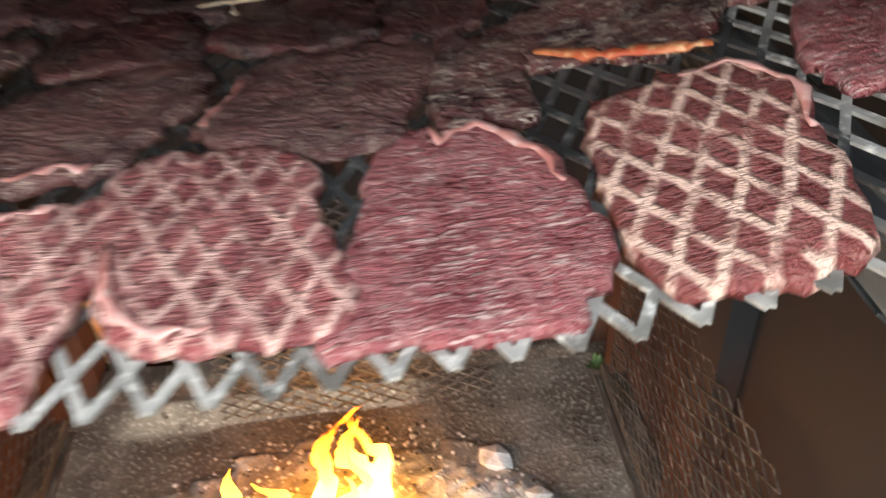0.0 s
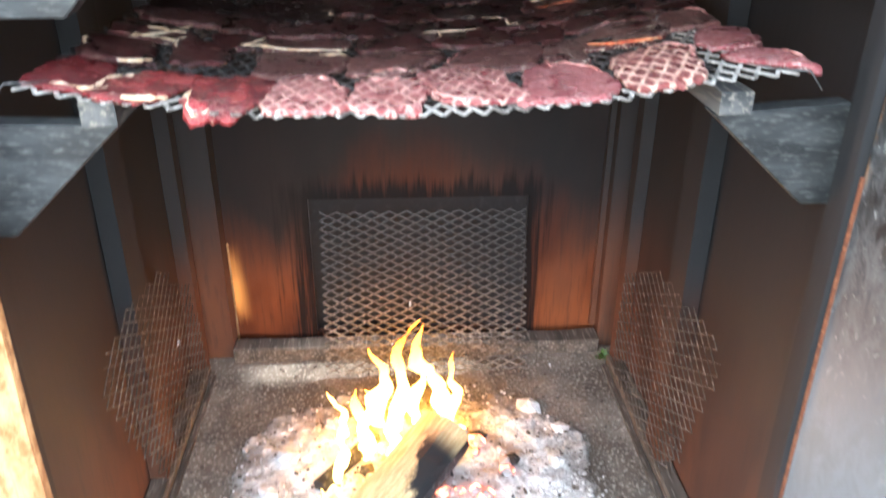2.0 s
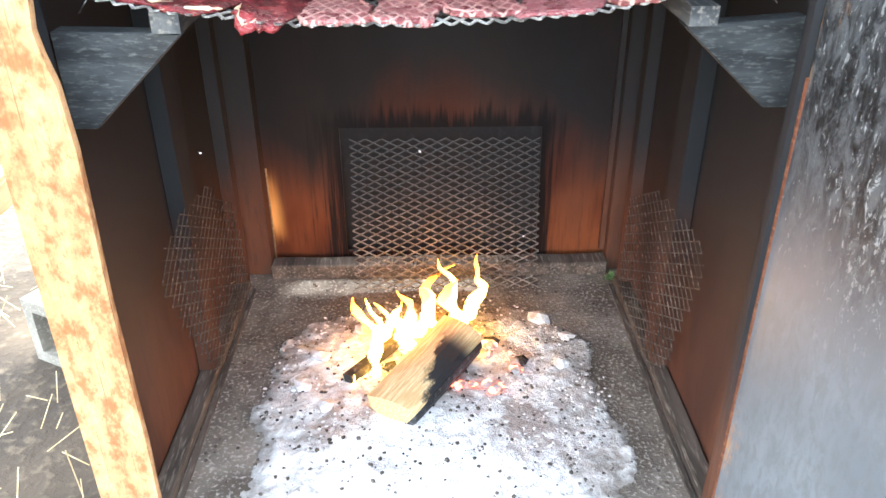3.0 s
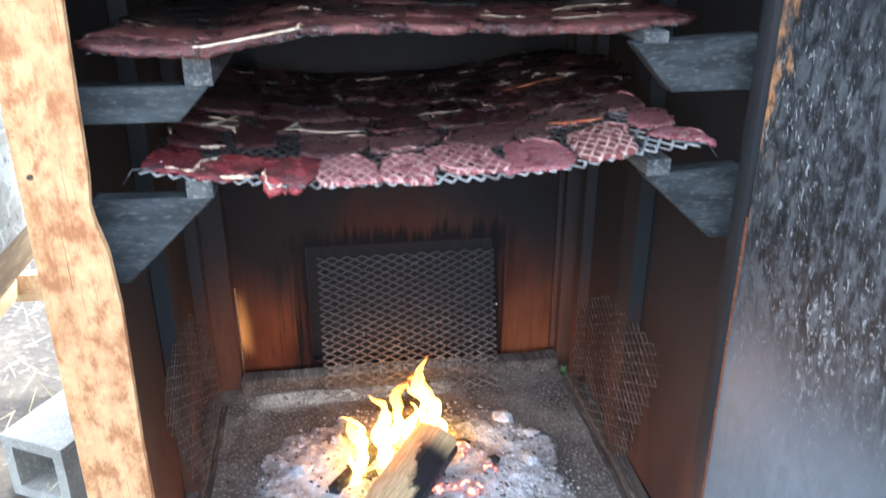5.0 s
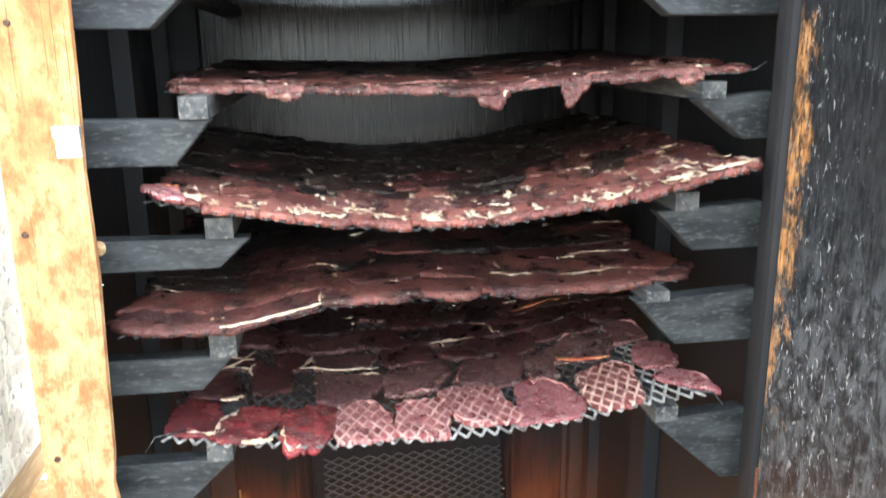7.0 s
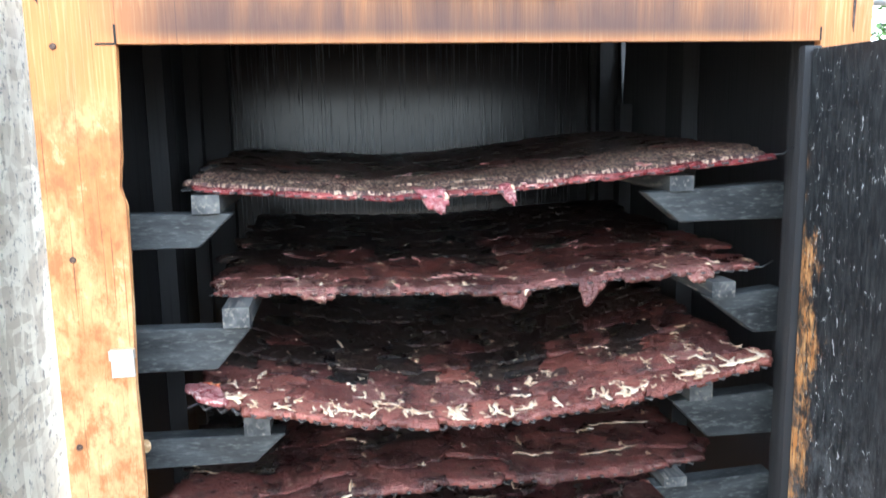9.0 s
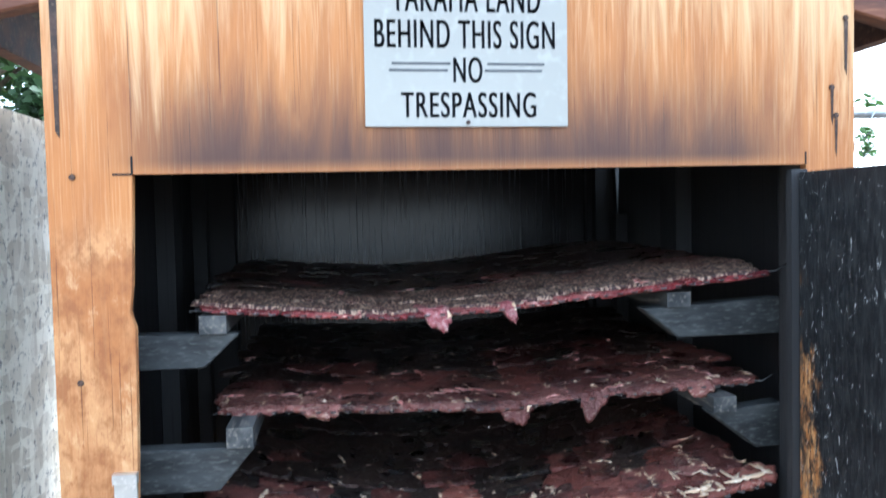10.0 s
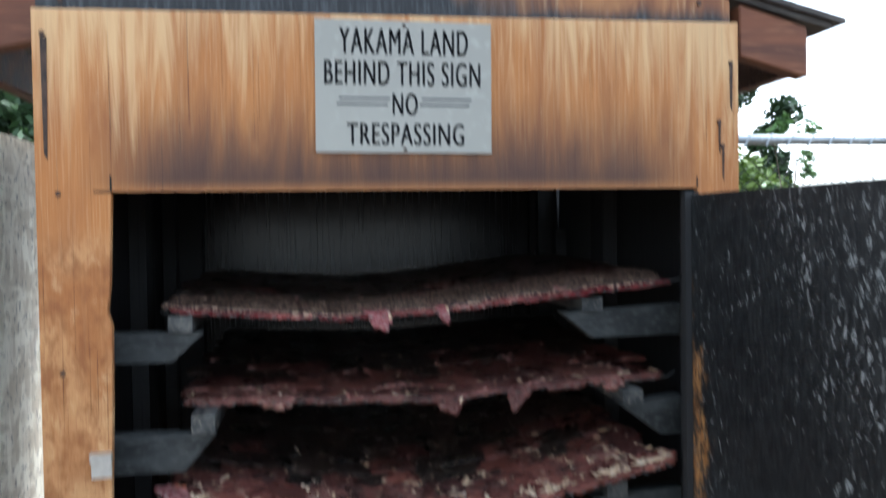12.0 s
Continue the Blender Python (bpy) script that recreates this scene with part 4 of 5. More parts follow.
# width, depth and turn of each slice, then its squareness, taper to the front and lean
NEAR = [
    (-0.425, 0.168, 0.046, 0.072, 0.10, (4.0, -0.25, 0.1), RED, "thin dark red beef slice with a moist rim", 0.0, FAT),
    (-0.342, 0.156, 0.051, 0.071, 0.05, (3.5, 0.0, 0.3), RED, "glossy bright red raw beef slice edged with fat", 0.0, FAT),
    (-0.240, 0.156, 0.050, 0.080, 0.05, (3.5, 0.1, 0.2), RED, "bright red raw beef slice with a drooping tip", 0.1, FAT),
    (-0.143, 0.163, 0.057, 0.090, 0.00, (3.0, -0.28, -0.08), NETTED, "pink beef slice printed with a pale diamond pattern", 0.0, FAT_PINK),
    (-0.034, 0.158, 0.056, 0.082, 0.00, (5.0, 0.15, 0.12), NETTED, "pink beef slice printed with a pale diamond pattern", 0.0, FAT_PINK),
    (0.072, 0.186, 0.059, 0.086, 0.00, (5.0, -0.10, -0.18), NETTED, "pink beef slice printed with a pale diamond pattern", 0.0, FAT_PINK),
    (0.190, 0.172, 0.064, 0.094, 0.00, (3.6, -0.30, 0.0), FRESH, "plain pink grained beef slice", 0.0, FAT_PINK),
    (0.321, 0.170, 0.057, 0.100, -0.12, (3.0, 0.14, 0.0), NETTED_BOLD, "large beef slice with bold white diamond print", 0.0, FAT_PINK),
    (0.448, 0.132, 0.030, 0.058, 0.70, (2.6, -0.1, 0.0), FRESH, "pale pink slice curling over the rack corner", 0.3, FAT_PINK),
]
BEHIND = [
    (0.437, 0.262, 0.043, 0.068, -0.20, FRESH, "pinkish grained beef slice on bare grate", None),
    (0.318, 0.362, 0.070, 0.068, -0.50, RUFFLED, "dark ruffled beef slice with an orange fat strip", FAT_PINK),
    (0.222, 0.318, 0.032, 0.064, -0.20, RUFFLED, "dark ruffled beef slice with fine pale ridges", None),
    (0.120, 0.334, 0.070, 0.070, -0.25, BROWNING, "flat brown-pink beef slice", FAT_PINK),
    (-0.033, 0.326, 0.067, 0.080, -0.08, BROWNING, "flat brown-pink beef slice", FAT_PINK),
    (-0.162, 0.308, 0.066, 0.070, 0.00, BROWNING, "brownish beef slice rimmed with yellow fat", FAT),
    (-0.310, 0.350, 0.044, 0.072, 0.20, DULL, "dark beef slice threaded with yellow fat", FAT),
    (-0.415, 0.305, 0.050, 0.062, 0.10, DULL, "dark beef slice threaded with yellow fat", FAT),
    (-0.165, 0.440, 0.068, 0.042, 0.00, RUFFLED, "dark ruffled beef slice over a forked fat strip", None),
    (-0.270, 0.445, 0.040, 0.048, 0.30, DULL, "small dark beef slice by a fat strip", FAT),
    (-0.030, 0.462, 0.060, 0.056, 0.10, DULL, "dark drying beef slice with fat streaks", None),
    (0.098, 0.462, 0.066, 0.058, -0.10, DULL, "dark drying beef slice with fat streaks", FAT),
    (0.205, 0.445, 0.044, 0.060, 0.10, DULL, "dark drying beef slice with fat streaks", None),
    (-0.400, 0.432, 0.060, 0.056, 0.10, DULL, "dark beef slice threaded with yellow fat", FAT),
    (0.425, 0.388, 0.042, 0.056, 0.15, BROWNING, "flat brown-pink beef slice", FAT_PINK),
    (0.318, 0.482, 0.066, 0.056, -0.10, DULL, "dark drying beef slice with fat streaks", None),
    (0.420, 0.500, 0.046, 0.056, 0.10, DULL, "dark drying beef slice with fat streaks", None),
]
for k, (cx, cy, hw, hd, turn, form, mat, label, point, fat) in enumerate(NEAR):
    put_slice(r1, "beef_slice", cx, cy + 0.004, hw, hd, turn, mat, label, G1, rnd, 0.0048, 0.001 * (k % 3), point, fat, rnd.randint(8, 14), form=form)
for k, (cx, cy, hw, hd, turn, mat, label, fat) in enumerate(BEHIND):
    put_slice(r1, "beef_slice", cx, cy, hw, hd, turn, mat, label, G1, rnd, 0.006, 0.001 * (k % 3), 0.0, fat, rnd.randint(6, 12), lean=0.5)
y = 0.555
row = 0
while y < 0.95:
    x = -0.45 + rnd.uniform(0, 0.03)
    while x < 0.45:
        hw, hd = rnd.uniform(0.045, 0.07), rnd.uniform(0.045, 0.06)
        if not (rnd.random() < 0.03):
            put_slice(r1, "beef_slice", x + hw * 0.8, y + rnd.uniform(-0.01, 0.01), hw * 1.04, hd * 1.04, rnd.uniform(-0.35, 0.35), rnd.choice((DULL, DULL, DULL_SHADED, BROWNING) if y < 0.6 else (DULL, DULL_SHADED, DULL_SHADED)), "dark drying beef slice with fat streaks", G1, rnd, 0.008,
                      0.0015 * rnd.random() + 0.001 * (row % 2), 0.0, FAT if rnd.random() < 0.45 else None, rnd.randint(4, 8))
        x += hw * 1.68
    y += 0.093
    row += 1

PLAN = [
    (1, DRY, "smoked brown beef slice with a glossy surface", (0.06, 0.10), (0.045, 0.06), 0.22, FAT),
    (2, MARBLED, "smoked red-brown beef slice flecked with cream fat", (0.034, 0.056), (0.042, 0.056), 0.45, FAT),
    (3, DRY, "smoked brown beef slice with drooping pink edge", (0.04, 0.066), (0.044, 0.06), 0.5, FAT_PINK),
    (4, SPECKLED, "thin speckled beef slice smoked brown", (0.05, 0.08), (0.045, 0.06), 0.08, FAT_PINK),
]
for i, mat, label, ws, ds, fat_share, fat in PLAN:
    r = RACKS[i]
    group = "meat slices on the %s rack" % NAMES[i]
    rnd = random.Random(20 + i)
    x0, x1 = r["edge"][0][0], r["edge"][-1][0]
    step, row = 0.085, 0
    v = 0.022 if i == 4 else 0.0
    rear = bmesh.new()
    while v < 0.83:
        x = x0 - 0.005 + rnd.uniform(0, 0.02)
        while x < x1 - 0.03:
            hw, hd = rnd.uniform(*ws), rnd.uniform(*ds)
            cx = min(x + hw * 0.85, x1 - hw * 0.6)
            cy = ramp(r["front"], cx) + 0.035 + v + rnd.uniform(-0.012, 0.008)
            m = mat
            if row == 1 and i == 2:
                m = rnd.choice((mat, FRESH_SMOKED, DRY))
            # rear rows take the copies with shade painted in
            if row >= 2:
                m = rnd.choice((DRY, DRY_SHADED, mat)) if row == 2 else rnd.choice((DRY, DRY_SHADED, DRY_SHADED))
            point = 0.0
            if row == 0 and i == 3 and rnd.random() < 0.6:
                m = FRESH_SMOKED
            if row > 4:
                bm, _ = slice_mesh(r, cx, cy, hw, hd, rnd.uniform(-0.3, 0.3), 0.006, rnd, 0.002 * rnd.random() + 0.001 * (row % 2))
                tmp = bpy.data.meshes.new("tmp")
                bm.to_mesh(tmp)
                bm.free()
                rear.from_mesh(tmp)
                bpy.data.meshes.remove(tmp)
                x += hw * 1.62
                continue
            ob = put_slice(r, "beef_slice", cx, cy, hw, hd, rnd.uniform(-0.3, 0.3), m, label, group, rnd, 0.008, 0.002 * rnd.random() + 0.0015 * (row % 2), point,
                      fat if rnd.random() < ((0.6, 0.4, 0.3, 0.2, 0.2)[row] if i == 2 else fat_share) else None, rnd.randint(5, 10))
            for _ in range({2: (rnd.randint(4, 7), rnd.randint(3, 5), 3, 2, 1), 3: (rnd.randint(2, 4), 3, 2, 2, 1), 4: (rnd.randint(0, 2), 1, 1, 1, 1), 1: (1, 1, 1, 1, 0)}[i][row]):
                fat_patch(r, ob, cx + rnd.uniform(-0.8, 0.8) * hw, max(cy + rnd.uniform(-1.0, 0.4) * hd, ramp(r["front"], cx) + rnd.uniform(0.003, 0.02)), rnd, FAT, (1.15, 0.75, 0.5, 0.4, 0.4)[row] if i == 2 else (0.7, 0.55, 0.45, 0.4, 0.4)[row])
            x += hw * 1.62
        v += step
        row += 1
    tagged(part("beef_slices", rear, DRY_SHADED, None, "", True), "rows of dark smoked beef slices at the back of the rack, shade put into their colour", "meat", group, "stuff")
    if i >= 3:
        x = x0 + 0.012
        while x < x1 - 0.02:
            hw = rnd.uniform(0.028, 0.05)
            put_slice(r, "beef_slice", x + hw * 0.9, ramp(r["front"], x + hw) + (rnd.uniform(0.004, 0.012) if i == 4 else rnd.uniform(0.014, 0.020)), hw, 0.026, rnd.uniform(-0.06, 0.06), rnd.choice((RED, NETTED_RED) if i == 4 else (FRESH_SMOKED, FRESH_SMOKED, DRY)), "red end of beef showing along the rack's front edge", group, rnd, 0.004, 0.0, 0.0, FAT_PINK if rnd.random() < 0.5 else None, 7)
            x += hw * 1.75

TIPS = [(3, -0.252, 0.034, 0.026, 0.2), (3, 0.087, 0.030, 0.034, 0.5), (3, 0.229, 0.026, 0.034, 0.5), (3, 0.417, 0.022, 0.026, 0.3), (4, -0.061, 0.025, 0.038, 0.3), (4, 0.059, 0.012, 0.034, 0.3)]
rnd = random.Random(77)
for i, x, hw, hd, point in TIPS:
    put_slice(RACKS[i], "beef_slice", x, ramp(RACKS[i]["front"], x) + 0.004, hw, hd, 0.05, FRESH if i == 4 else FRESH_SMOKED, "pink end of beef drooping over the rack edge", "meat slices on the %s rack" % NAMES[i], rnd, 0.006, 0.003, point, FAT, 5)
fat_strip(RACKS[0], [(0.258, 0.322), (0.280, 0.306), (0.305, 0.290), (0.33, 0.277), (0.350, 0.270)], 0.008, "orange strip of fat along a dark slice", G1, FAT_ORANGE)
fat_strip(RACKS[0], [(-0.262, 0.392), (-0.235, 0.400), (-0.20, 0.390), (-0.15, 0.386), (-0.10, 0.384)], 0.0055, "forked yellow strip of fat on dark slices", G1)
fat_strip(RACKS[0], [(-0.258, 0.394), (-0.245, 0.425), (-0.232, 0.465)], 0.005, "short yellow end of fat on dark slices", G1)
fat_strip(RACKS[0], [(-0.41, 0.365), (-0.385, 0.395), (-0.37, 0.43), (-0.35, 0.47)], 0.006, "ragged yellow clump of fat on dark slices", G1)
fat_strip(RACKS[0], [(-0.405, 0.425), (-0.38, 0.43), (-0.35, 0.425)], 0.006, "ragged yellow clump of fat on dark slices", G1)
fat_strip(RACKS[0], [(-0.395, 0.232), (-0.375, 0.240), (-0.355, 0.255)], 0.008, "cream clump of fat beside red slices", G1)
fat_strip(RACKS[0], [(-0.345, 0.080), (-0.32, 0.082), (-0.295, 0.090)], 0.008, "cream clump of fat beside red slices", G1)
fat_strip(RACKS[0], [(0.23, 0.630), (0.27, 0.632), (0.33, 0.638), (0.38, 0.645)], 0.005, "orange strip of fat along a dark slice", G1, FAT_ORANGE)
fat_strip(RACKS[0], [(0.02, 0.495), (0.06, 0.50), (0.12, 0.502)], 0.003, "thin yellow strip of fat on dark slices", G1)
fat_strip(RACKS[1], [(-0.36, 0.056), (-0.33, 0.060), (-0.295, 0.064), (-0.26, 0.070), (-0.225, 0.080), (-0.205, 0.088)], 0.006, "cream strip of fat along the rack's front edge", "meat slices on the second rack")
fat_strip(RACKS[1], [(-0.208, 0.100), (-0.207, 0.12), (-0.205, 0.14)], 0.003, "short curl of cream fat", "meat slices on the second rack")
fat_strip(RACKS[2], [(0.425, 0.066), (0.455, 0.062), (0.478, 0.060), (0.494, 0.058)], 0.009, "yellow lump of fat at the rack's corner", "meat slices on the third rack")
fat_strip(RACKS[2], [(0.36, 0.075), (0.385, 0.072), (0.405, 0.078)], 0.009, "cream lump of fat along the rack's edge", "meat slices on the third rack")
fat_strip(RACKS[2], [(-0.40, 0.094), (-0.385, 0.100), (-0.372, 0.112)], 0.008, "cream lump of fat along the rack's edge", "meat slices on the third rack")
put_slice(RACKS[2], "beef_slice", -0.432, 0.108, 0.030, 0.036, 0.1, FRESH, "pink end of beef at the rack's corner", "meat slices on the third rack", random.Random(8), 0.007, 0.006, 0.0, FAT_ORANGE, 9)
fat_strip(RACKS[1], [(0.22, 0.19), (0.26, 0.195), (0.30, 0.20), (0.34, 0.21)], 0.003, "thin pale strip of fat", "meat slices on the second rack")


# ---- side vents: fallen pieces of expanded metal leaning on the walls ----
def flat_place(o, du, dv):
    o, du, dv = Vector(o), Vector(du).normalized(), Vector(dv).normalized()
    n = du.cross(dv).normalized()
    return lambda u, v: (o + du * u + dv * v, n)


back_screen = base("vent_screen")
meshed("mesh_sheet", screen(flat_place((-0.235, 0.965, 0.018), (1, 0, 0), (0, 0.115, 0.44)), 0.0, 0.565, 0.0, 0.455, 0.046, 0.0225, 0.0036, 0.003), VENT_STEEL, back_screen)
tagged(back_screen, "rusty expanded-metal screen leaning over the back vent", "screen")


def within(poly):
    def test(u, v):
        hit = False
        for (a, b), (c, d) in zip(poly, poly[1:] + poly[:1]):
            if (b > v) != (d > v) and u < (c - a) * (v - b) / (d - b) + a:
                hit = not hit
        return hit
    return test


for s, poly in ((-1, [(0.54, 0.0), (0.97, 0.0), (0.94, 0.27), (0.74, 0.43), (0.55, 0.465), (0.36, 0.44), (0.34, 0.37)]), (1, [(0.52, 0.0), (0.93, 0.0), (0.93, 0.28), (0.73, 0.42), (0.36, 0.455), (0.34, 0.38), (0.44, 0.09)])):
    thing = base("side_screen")
    sheet_at = flat_place((s * 0.549, 0.0, 0.036), (0, 1, 0), (s * 0.012, 0, 0.45))
    meshed("mesh_sheet", screen(sheet_at, 0.26, 1.0, 0.0, 0.50, 0.052, 0.029, 0.0027, 0.0020, within(poly)), RUSTY, thing)
    tagged(thing, "torn rusty expanded-metal sheet leaning on the side wall", "screen")

# ---- fire ----
log = base("firewood_log", -0.096, 0.362, -0.014, 4.5, 0, -34.5)


def billet(section, rows, length, seed):
    """A split billet along y: a section of (x, z) corners, its faces roughened along the grain, end faces a little aslant."""
    bm = bmesh.new()
    rings = []
    for i in range(rows + 1):
        t = i / rows
        ring = []
        for k, (x, z) in enumerate(section):
            rough = 0.004 * noise.noise((t * 3, k * 1.7, seed)) + 0.002 * noise.noise((t * 11, k * 2.3, seed + 4))
            ring.append(bm.verts.new((x + rough, length * t + 0.12 * x * (1 - 2 * t), z * (1 + 0.12 * t) + rough)))
        rings.append(ring)
    n = len(section)
    for a, b in zip(rings, rings[1:]):
        for k in range(n):
            bm.faces.new((a[k], a[(k + 1) % n], b[(k + 1) % n], b[k]))
    bm.faces.new(rings[0][::-1])
    bm.faces.new(rings[-1])
    return bm


part("split_wood", billet([(-0.064, 0.104), (-0.030, 0.110), (0.010, 0.112), (0.048, 0.102), (0.060, 0.088), (0.030, 0.046), (-0.020, 0.044), (-0.058, 0.070)], 10, 0.315, 1.0), LOG_WOOD, log, "pale split wood with a burnt patch")
part("charred_bark", billet([(0.0605, 0.0865), (0.063, 0.070), (0.052, 0.044), (0.020, 0.034), (-0.024, 0.034), (-0.020, 0.0435), (0.030, 0.0455)], 10, 0.310, 6.0), CHARCOAL, log, "blackened bark side")
stick = base("charred_stick", -0.215, 0.505, 0.0, 0, 0, -38)
part("stick_body", billet([(-0.016, 0.052), (0.012, 0.056), (0.018, 0.036), (-0.012, 0.030)], 7, 0.20, 3.0), CHARCOAL, stick)
tagged(stick, "thin charred stick burning beside the log", "firewood")
tagged(log, "split firewood log burning, charred along one side", "firewood")


def lump(bm, c, r, seed):
    vs = bmesh.ops.create_icosphere(bm, subdivisions=1, radius=r, matrix=Matrix.Translation(c))["verts"]
    for v in vs:
        d = v.co - Vector(c)
        v.co = Vector(c) + Vector((d.x, d.y, d.z * 0.5)) * (1 + 0.8 * noise.noise(d * 3 / r + Vector((seed, 0, 0))))


rnd = random.Random(3)
for name, mat, count, spread, size, label in (("ash_crumbs", ASH_LUMP, 1300, 0.42, (0.0012, 0.0055), "pale crumbs and flakes of ash"), ("charcoal_bits", CHARCOAL, 70, 0.44, (0.0015, 0.0045), "small bits of black charcoal"), ("floor_grit", CURB, 900, 0.60, (0.0015, 0.006), "brown grit and crumbs of bark")):
    bm = bmesh.new()
    for k in range(count):
        a, q = rnd.uniform(0, math.tau), math.sqrt(rnd.random())
        x, y = spread * q * math.cos(a) * 1.05, 0.52 + spread * q * math.sin(a)
        lump(bm, (x, y, max(0.012, ash_height(x, y)) + 0.002), rnd.uniform(*size), k)
    tagged(part(name, bm, mat), label + " scattered on the hearth", "ash", "", "stuff")
for k in range(26):
    bm = bmesh.new()
    a, q = rnd.uniform(0, math.tau), math.sqrt(rnd.random())
    x, y = 0.06 + 0.17 * q * math.cos(a), 0.55 + 0.17 * q * math.sin(a)
    lump(bm, (0, 0, 0), rnd.uniform(0.012, 0.026), k)
    ob = part("ember_coal", bm, EMBER if rnd.random() < 0.85 else CHARCOAL)
    ob.location = (x, y, ash_height(x, y) + 0.006)
    tagged(ob, "coal glowing dull red under grey ash", "coal", "coals round the log")
for x, y, r in ((-0.20, 0.74, 0.03), (0.30, 0.80, 0.04), (0.36, 0.70, 0.03), (0.24, 0.86, 0.03), (-0.30, 0.62, 0.035), (-0.33, 0.50, 0.03), (0.33, 0.58, 0.028), (-0.26, 0.42, 0.03)):
    bm = bmesh.new()
    lump(bm, (0, 0, 0), r * 0.8, x * 50)
    ob = part("ash_clod", bm, ASH_LUMP)
    ob.location = (x, y, ash_height(x, y) + 0.004)
    tagged(ob, "clod of white ash on the hearth", "ash", "ash clods")


def tongue(height, width, seed):
    """A tapering, twisted tongue of fire, its foot at the origin."""
    rs = random.Random(seed)
    bm = bmesh.new()
    bend, ph = rs.uniform(-0.25, 0.25), rs.uniform(0, 6)
    pts, rad = [], []
    for i in range(17):
        t = i / 16
        pts.append((height * (bend * t * t + 0.14 * math.sin(7 * t + ph) * t), height * 0.08 * math.sin(4 * t + ph * 2) * t, height * t))
        rad.append(max(0.0008, width * (0.55 + 1.1 * t) * (1 - t) ** 1.1 * (1 + 0.35 * math.sin(11 * t + ph) * t)))
    tube(bm, pts, rad, 9)
    for v in bm.verts:
        v.co += Vector((1, 0.6, 0)) * 0.6 * width * noise.noise(v.co * 26 + Vector((seed, 0, 0)))
    return bm


fire = base("fire")
tagged(fire, "small open wood fire with yellow flames", "fire")
flames = []
for k, (x, y, h, w) in enumerate(((-0.115, 0.60, 0.20, 0.030), (-0.025, 0.72, 0.27, 0.032), (-0.055, 0.66, 0.20, 0.030), (0.085, 0.74, 0.26, 0.030), (0.115, 0.71, 0.21, 0.026), (-0.135, 0.53, 0.14, 0.024),
                                  (-0.03, 0.60, 0.15, 0.028), (0.125, 0.66, 0.12, 0.018), (-0.15, 0.47, 0.09, 0.018), (0.035, 0.70, 0.16, 0.026), (-0.085, 0.68, 0.17, 0.020), (0.065, 0.70, 0.18, 0.020), (-0.12, 0.65, 0.13, 0.018))):
    ob = part("flame", tongue(h, w, k + 1), FLAME, fire, "", True)
    ob.location = (x, y, 0.05)
    flames.append((ob, x, y, k))

flakes = []
for k in range(4):
    bm = bmesh.new()
    lump(bm, (0, 0, 0), (0.0075, 0.0022, 0.003, 0.002)[k], k)
    ob = part("ash_flake", bm, ASH_LUMP)
    tagged(ob, "tiny flake of white ash drifting in the hot air", "ash flake", "drifting ash flakes")
    flakes.append(ob)

# ---- weed at the back corner ----
weed = base("weed", 0.545, 1.01, 0.012)
tagged(weed, "small green weed growing at the sill", "plant")
bm = bmesh.new()
for k in range(26):
    a, l = rnd.uniform(0, math.tau), rnd.uniform(0.015, 0.035)
    o = Vector((rnd.uniform(-0.012, 0.012), rnd.uniform(-0.008, 0.008), 0))
    d = Vector((math.cos(a) * 0.7, math.sin(a) * 0.7 - 0.1, rnd.uniform(0.3, 1.0))) * l
    s = Vector((-math.sin(a), math.cos(a), 0)) * 0.005
    p = [bm.verts.new(q) for q in (o, o + d * 0.55 + s, o + d, o + d * 0.55 - s)]
    bm.faces.new(p)
part("leaves", bm, LEAF[1], weed)

# ---- door ----
door = base("door_1", 0.518, -0.008, 0.0, 0, 0, -85.5)
structure(door, "open plywood door, scuffed black inside with a worn orange edge", "door")
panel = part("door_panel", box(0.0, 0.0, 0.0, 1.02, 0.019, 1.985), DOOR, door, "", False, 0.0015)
for z in (0.35, 1.0, 1.65):
    bm = bmesh.new()
    tube(bm, [(-0.004, 0.012, z - 0.04), (-0.004, 0.012, z + 0.04)], 0.005, 8)
    part("hinge", bm, RUST_SCREW, panel)

# Strip added for the thin line of light in the hinge gap
part("worn_edge", box(-0.003, -0.003, 0.03, 0.0015, 0.017, 0.96), FASCIA, panel, "thin brown strip standing in for light through the hinge gap")
knot = bmesh.new()
bmesh.ops.create_icosphere(knot, subdivisions=2, radius=0.012, matrix=Matrix.Translation((-0.535, 0.106, 1.372)) @ Matrix.Diagonal((0.8, 0.35, 1.0, 1)))
tagged(part("wood_knot", knot, LUMBER, None, "", True), "orange knot standing proud of a bracket board", "knot")

# ---- sign ----
sign = base("sign", -0.013, -0.003, 2.176, 0, 0.4, 0)
tagged(sign, "grey metal notice board lettered in black on the plywood", "sign")
plate = part("plate", box(-0.154, -0.002, -0.114, 0.154, 0.002, 0.114), SIGN_METAL, sign, "", False, 0.0006)


